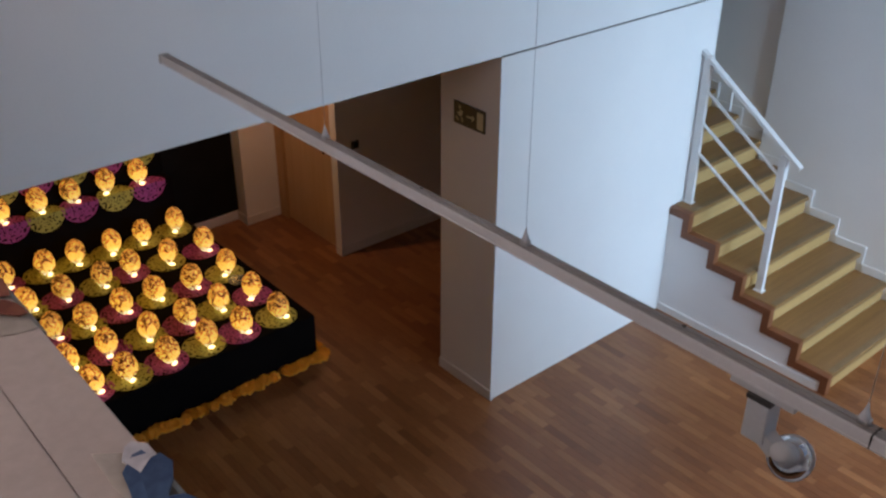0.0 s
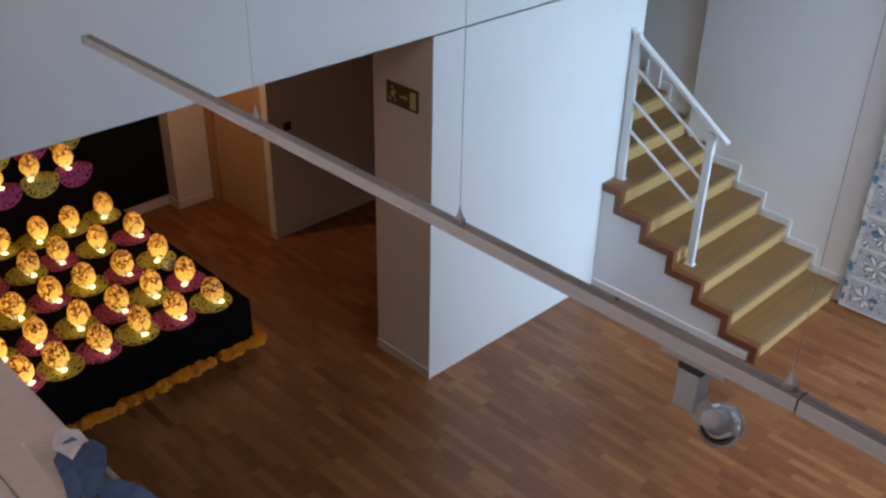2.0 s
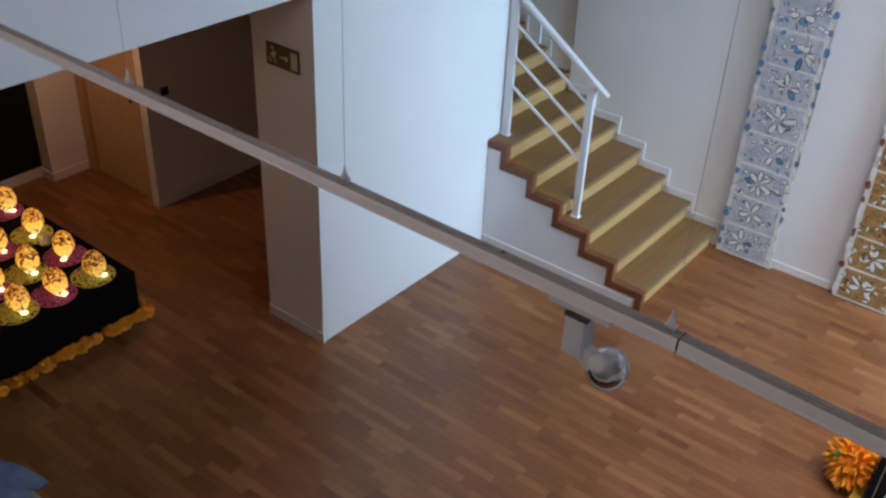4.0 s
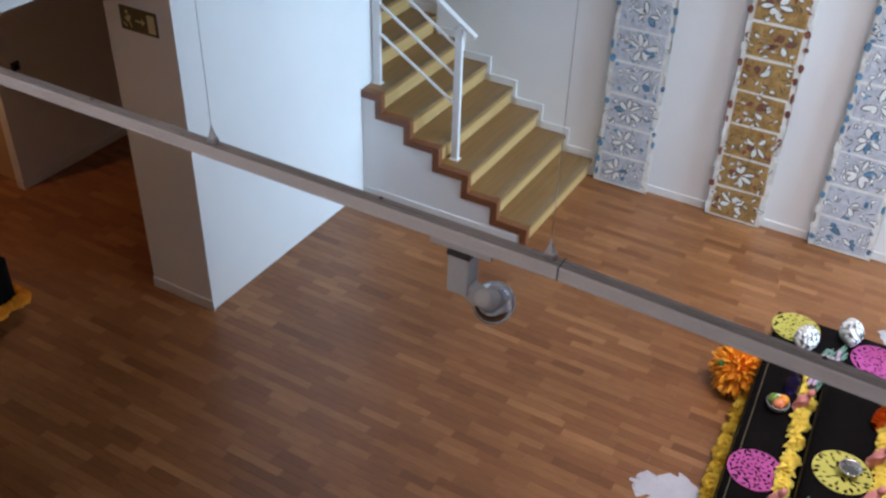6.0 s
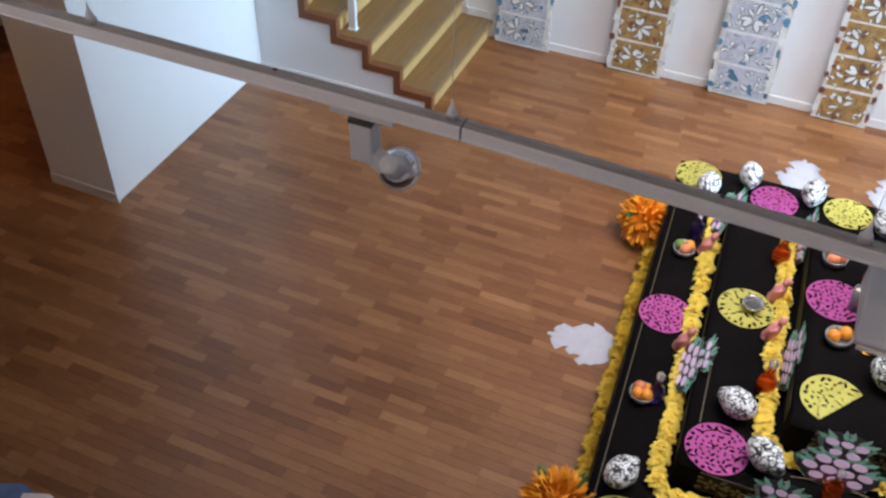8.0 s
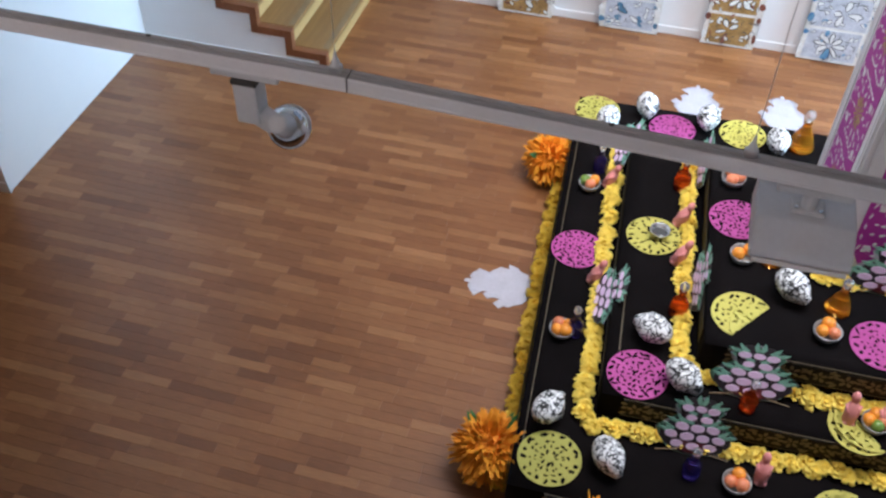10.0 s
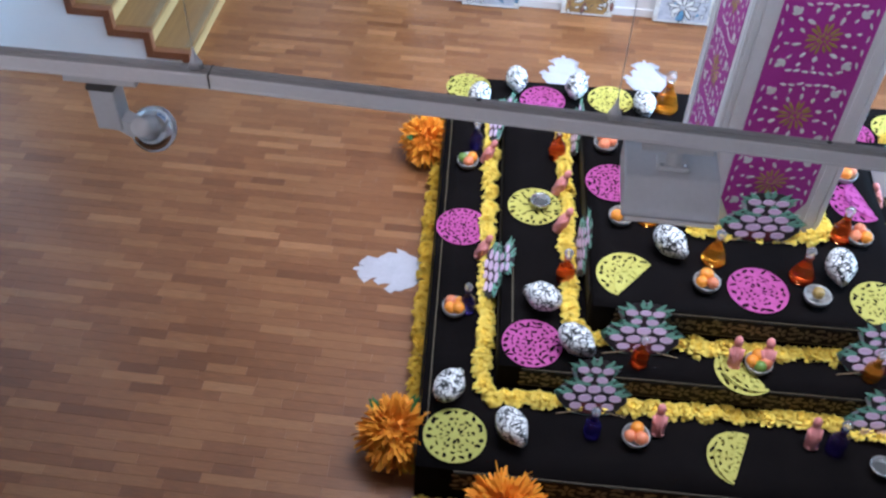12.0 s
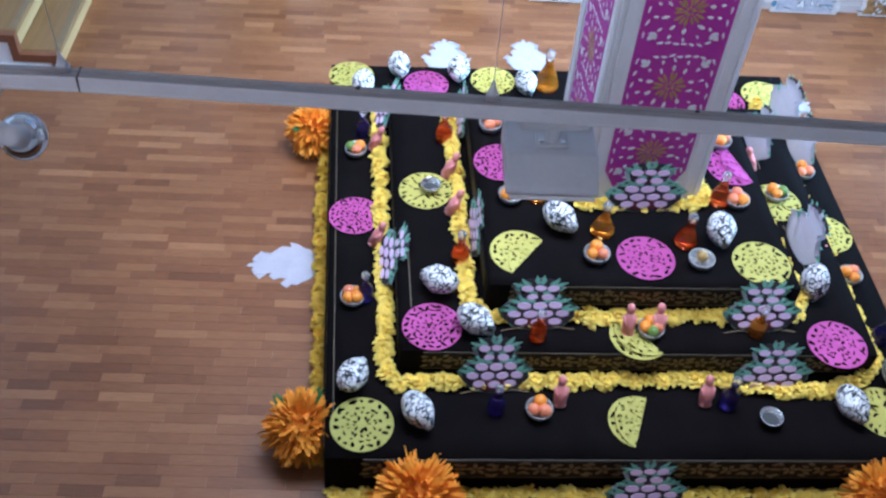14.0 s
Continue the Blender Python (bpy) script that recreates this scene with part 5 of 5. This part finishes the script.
# ---- collage strips on the far wall ----
def strip(name, label, seed, width, height, ground, accent, m, panels=7, edge=True):
    """A hanging collage strip: backing, ragged edging, panels, and cut-paper flowers with dark outlines. Faces -y before it is placed."""
    rp = random.Random(seed)
    r_ = root(name, label, "wall hanging", "collage strips", m=m)
    hw = width / 2
    n_ = 70
    left = [(-hw + rp.uniform(-0.012, 0.012), height * i / n_) for i in range(n_ + 1)]
    right = [(hw + rp.uniform(-0.012, 0.012), height * i / n_) for i in range(n_ + 1)]
    b_ = upright([(x, z) for x, z in left[::-1]] + [(x, z) for x, z in right], 0.012)
    bmesh.ops.triangulate(b_, faces=[f for f in b_.faces if len(f.verts) > 4])
    part("backing", b_, TAPEDGE, r_, "cream ragged paper backing")
    ph = height / panels
    for k_ in range(panels):
        z0 = k_ * ph + 0.02
        b_ = upright([(-hw + 0.04 + rp.uniform(-0.01, 0.01), z0), (hw - 0.04 + rp.uniform(-0.01, 0.01), z0 + rp.uniform(-0.006, 0.006)), (hw - 0.045, z0 + ph - 0.018 + rp.uniform(-0.012, 0.004)), (-hw + 0.04, z0 + ph - 0.018 + rp.uniform(-0.012, 0.004))], 0.003, None, -0.0125)
        pn = part("panel", b_, ground, r_)
        bo, bp, ba = bmesh.new(), bmesh.new(), bmesh.new()
        cx, cz = rp.uniform(-0.07, 0.07), z0 + ph * 0.5 - 0.015
        np_ = rp.choice((4, 5, 6, 7, 8))
        a0 = rp.uniform(0, 6)
        for i in range(np_):
            if rp.random() < 0.12:
                continue
            a = a0 + 2 * math.pi * i / np_ + rp.uniform(-0.2, 0.2)
            ln, w = ph * rp.uniform(0.2, 0.42), 0.012 + 0.012 * rp.random()
            sx, sz = cx + rp.uniform(0.01, 0.03) * math.cos(a), cz + rp.uniform(0.01, 0.03) * math.sin(a)
            upright(petal_outline(sx, sz, a, ln, w + 0.009), 0.001, bo, -0.0156)
            upright(petal_outline(sx + 0.005 * math.cos(a), sz + 0.005 * math.sin(a), a, ln * 0.88, w), 0.0012, bp if rp.random() < 0.8 else ba, -0.0168)
        for i in range(34):
            x, z, a, w = rp.uniform(-hw * 0.86, hw * 0.86), z0 + rp.uniform(0.02, ph - 0.05), rp.uniform(0, 6.28), rp.uniform(0.006, 0.014)
            if math.hypot(x - cx, z - cz) < 0.06:
                continue
            kind_ = rp.random()
            if kind_ < 0.45:
                upright(petal_outline(x, z, a, 0.05, w + 0.005), 0.001, bo, -0.0156)
                upright(petal_outline(x + 0.004 * math.cos(a), z + 0.004 * math.sin(a), a, 0.042, w), 0.0012, bp, -0.0168)
            elif kind_ < 0.85:
                upright(petal_outline(x, z, a, rp.uniform(0.03, 0.08), 0.004), 0.001, bo, -0.0154)
            else:
                upright(petal_outline(x, z, a, rp.uniform(0.025, 0.06), w * 1.3), 0.001, ba, -0.0158)
        for nm_, bm_, mt_ in (("outline_layer", bo, LINEINK), ("petal_layer", bp, PETALWHITE), ("paint_layer", ba, accent)):
            part(nm_, bm_, mt_, pn)["kind"] = "stuff"
    if edge:
        for s_ in (-1, 1):
            z = 0.05
            while z < height - 0.08:
                hgt = rp.uniform(0.045, 0.1)
                w = rp.uniform(0.03, 0.058)
                x = s_ * (hw - 0.012 + rp.uniform(-0.008, 0.014))
                dab = [(x + 0.5 * w * math.cos(q) * rp.uniform(0.8, 1.15), z + 0.5 * hgt * (1 + math.sin(q) * rp.uniform(0.85, 1.0))) for q in [math.pi * (k + 0.5) / 4 for k in range(8)]]
                part("edge_patch", upright(dab, 0.003, None, -0.013), accent if rp.random() < 0.5 else PETALWHITE, r_)
                z += hgt + rp.uniform(0.015, 0.1)
    part("hanging_batten", box(-hw, hw, -0.01, 0.03, height - 0.03, height, 0.004), STICK, r_)
    return r_


BL, BR = "white and blue cut-paper collage strip hanging on the wall", "ochre and cream cut-paper collage strip hanging on the wall"
for k_, (y, w, blue) in enumerate(((2.385, 0.5, True), (1.32, 0.48, False), (0.415, 0.5, True), (-0.44, 0.44, False), (-1.27, 0.5, True), (-2.35, 0.46, False), (-3.5, 0.6, True), (-4.25, 0.5, False))):
    strip("collage_strip", BL if blue else BR, 200 + k_, w, 3.6, TAPBLUE if blue else TAPBROWN, BLUEINK if blue else REDINK,
          Matrix.Translation((XW - 0.07, y, 0.015)) @ pose(0, 0, 0, -0.5, 0, -90), 12)

# strips draped over the parapet ledge
for k_, (y0, y1, ground, accent, lab) in enumerate(((0.3, 0.77, TAPBLUE, NAVY, "white and blue collage strip draped over the parapet"), (1.0, 1.5, TAPBROWN, REDINK, "cream and red-brown collage strip draped over the parapet"))):
    r_ = root("draped_collage_strip", lab, "wall hanging", "collage strips")
    rp = random.Random(300 + k_)
    b_ = bmesh.new()
    prof = [(0.3, 4.1015), (0.318, 4.1), (0.332, 4.1005), (0.339, 4.094), (0.343, 4.07), (0.346, 3.9), (0.35, 3.6), (0.352, 3.2)]
    cols_ = []
    for i in range(13):
        y = y0 + (y1 - y0) * i / 12
        cols_.append([b_.verts.new((x + 0.004 * math.sin(i * 1.7 + j) * (j > 3) - (0.006 * rp.random() if j == 0 else 0), y + (rp.uniform(-0.01, 0.01) if i in (0, 12) else 0), z)) for j, (x, z) in enumerate(prof)])
    for a_, c_ in zip(cols_, cols_[1:]):
        for j in range(len(prof) - 1):
            b_.faces.new((a_[j], c_[j], c_[j + 1], a_[j + 1]))
    bmesh.ops.solidify(b_, geom=list(b_.faces), thickness=-0.004)
    part("sheet", b_, TAPEDGE, r_, "cream paper sheet")
    for i in range(54):
        y, t_ = rp.uniform(y0 + 0.03, y1 - 0.03), rp.uniform(0, 1)
        w = rp.uniform(0.015, 0.04)
        mt = rp.choice((accent, accent, accent, ground))
        if i % 3 == 0:
            o_ = slab([(0.012 * math.cos(q) * (1 + 0.3 * math.sin(3 * q)), w * math.sin(q)) for q in [2 * math.pi * s / 9 for s in range(9)]], 0.0015)
            ob = part("patch", o_, mt, r_)
            ob.matrix_basis = pose(rp.uniform(0.31, 0.332), y, 4.1055, 0, 2, rp.uniform(-40, 40))
        else:
            o_ = slab([(0.03 * math.cos(q) * (0.7 + 0.4 * t_), w * math.sin(q)) for q in [2 * math.pi * s / 9 for s in range(9)]], 0.0015)
            ob = part("patch", o_, mt, r_)
            ob.matrix_basis = pose(0.3565, y, 4.035 - 0.6 * t_, 0, 89, 0)

# ---- parquet strips, laid along the hall ----
SW = 0.066
near_, rf = [], random.Random(9)
verts_, faces_ = [], []
x = 0.0
meshes_ = {}
while x < 7.6:
    y = -5.8 - rf.uniform(0, 0.4)
    while y < 8.2:
        ln = rf.choice((0.24, 0.3, 0.36, 0.42))
        y1 = min(y + ln, 8.25)
        if y1 - y > 0.05:
            if 3.05 <= x < 4.25 and 1.7 < y < 3.6 and len(near_) < 300:
                near_.append((x, y, y1))
            else:
                i0 = len(verts_)
                a_, c_, e_ = x + 0.0002, x + SW - 0.0002, 0.0006
                for zz, q in ((-0.011, 0.0), (-0.0012, 0.0), (0.0, e_)):
                    verts_ += [(a_ + q, y + q + 0.0002, zz), (c_ - q, y + q + 0.0002, zz), (c_ - q, y1 - q - 0.0002, zz), (a_ + q, y1 - q - 0.0002, zz)]
                for lv in (0, 4):
                    for s in range(4):
                        t_ = (s + 1) % 4
                        faces_.append((i0 + lv + s, i0 + lv + t_, i0 + lv + 4 + t_, i0 + lv + 4 + s))
                faces_.append((i0 + 8, i0 + 9, i0 + 10, i0 + 11))
        y += ln
    x += SW
me = bpy.data.meshes.new("parquet_field")
me.from_pydata(verts_, [], faces_)
me.materials.append(STRIPS)
ob = new("parquet_field", me)
ob.parent = floor
ob["kind"] = "stuff"
for x, y, y1 in near_:
    ln = round(y1 - y, 2)
    if ln not in meshes_:
        meshes_[ln] = mesh_of("parquet_strip", box(0.0002, SW - 0.0002, 0.0002, ln - 0.0002, -0.011, 0.0, 0.0006, seg=1), STRIP)
    o = part("parquet_strip", meshes_[ln], None, floor)
    o.location = (x, y, 0)
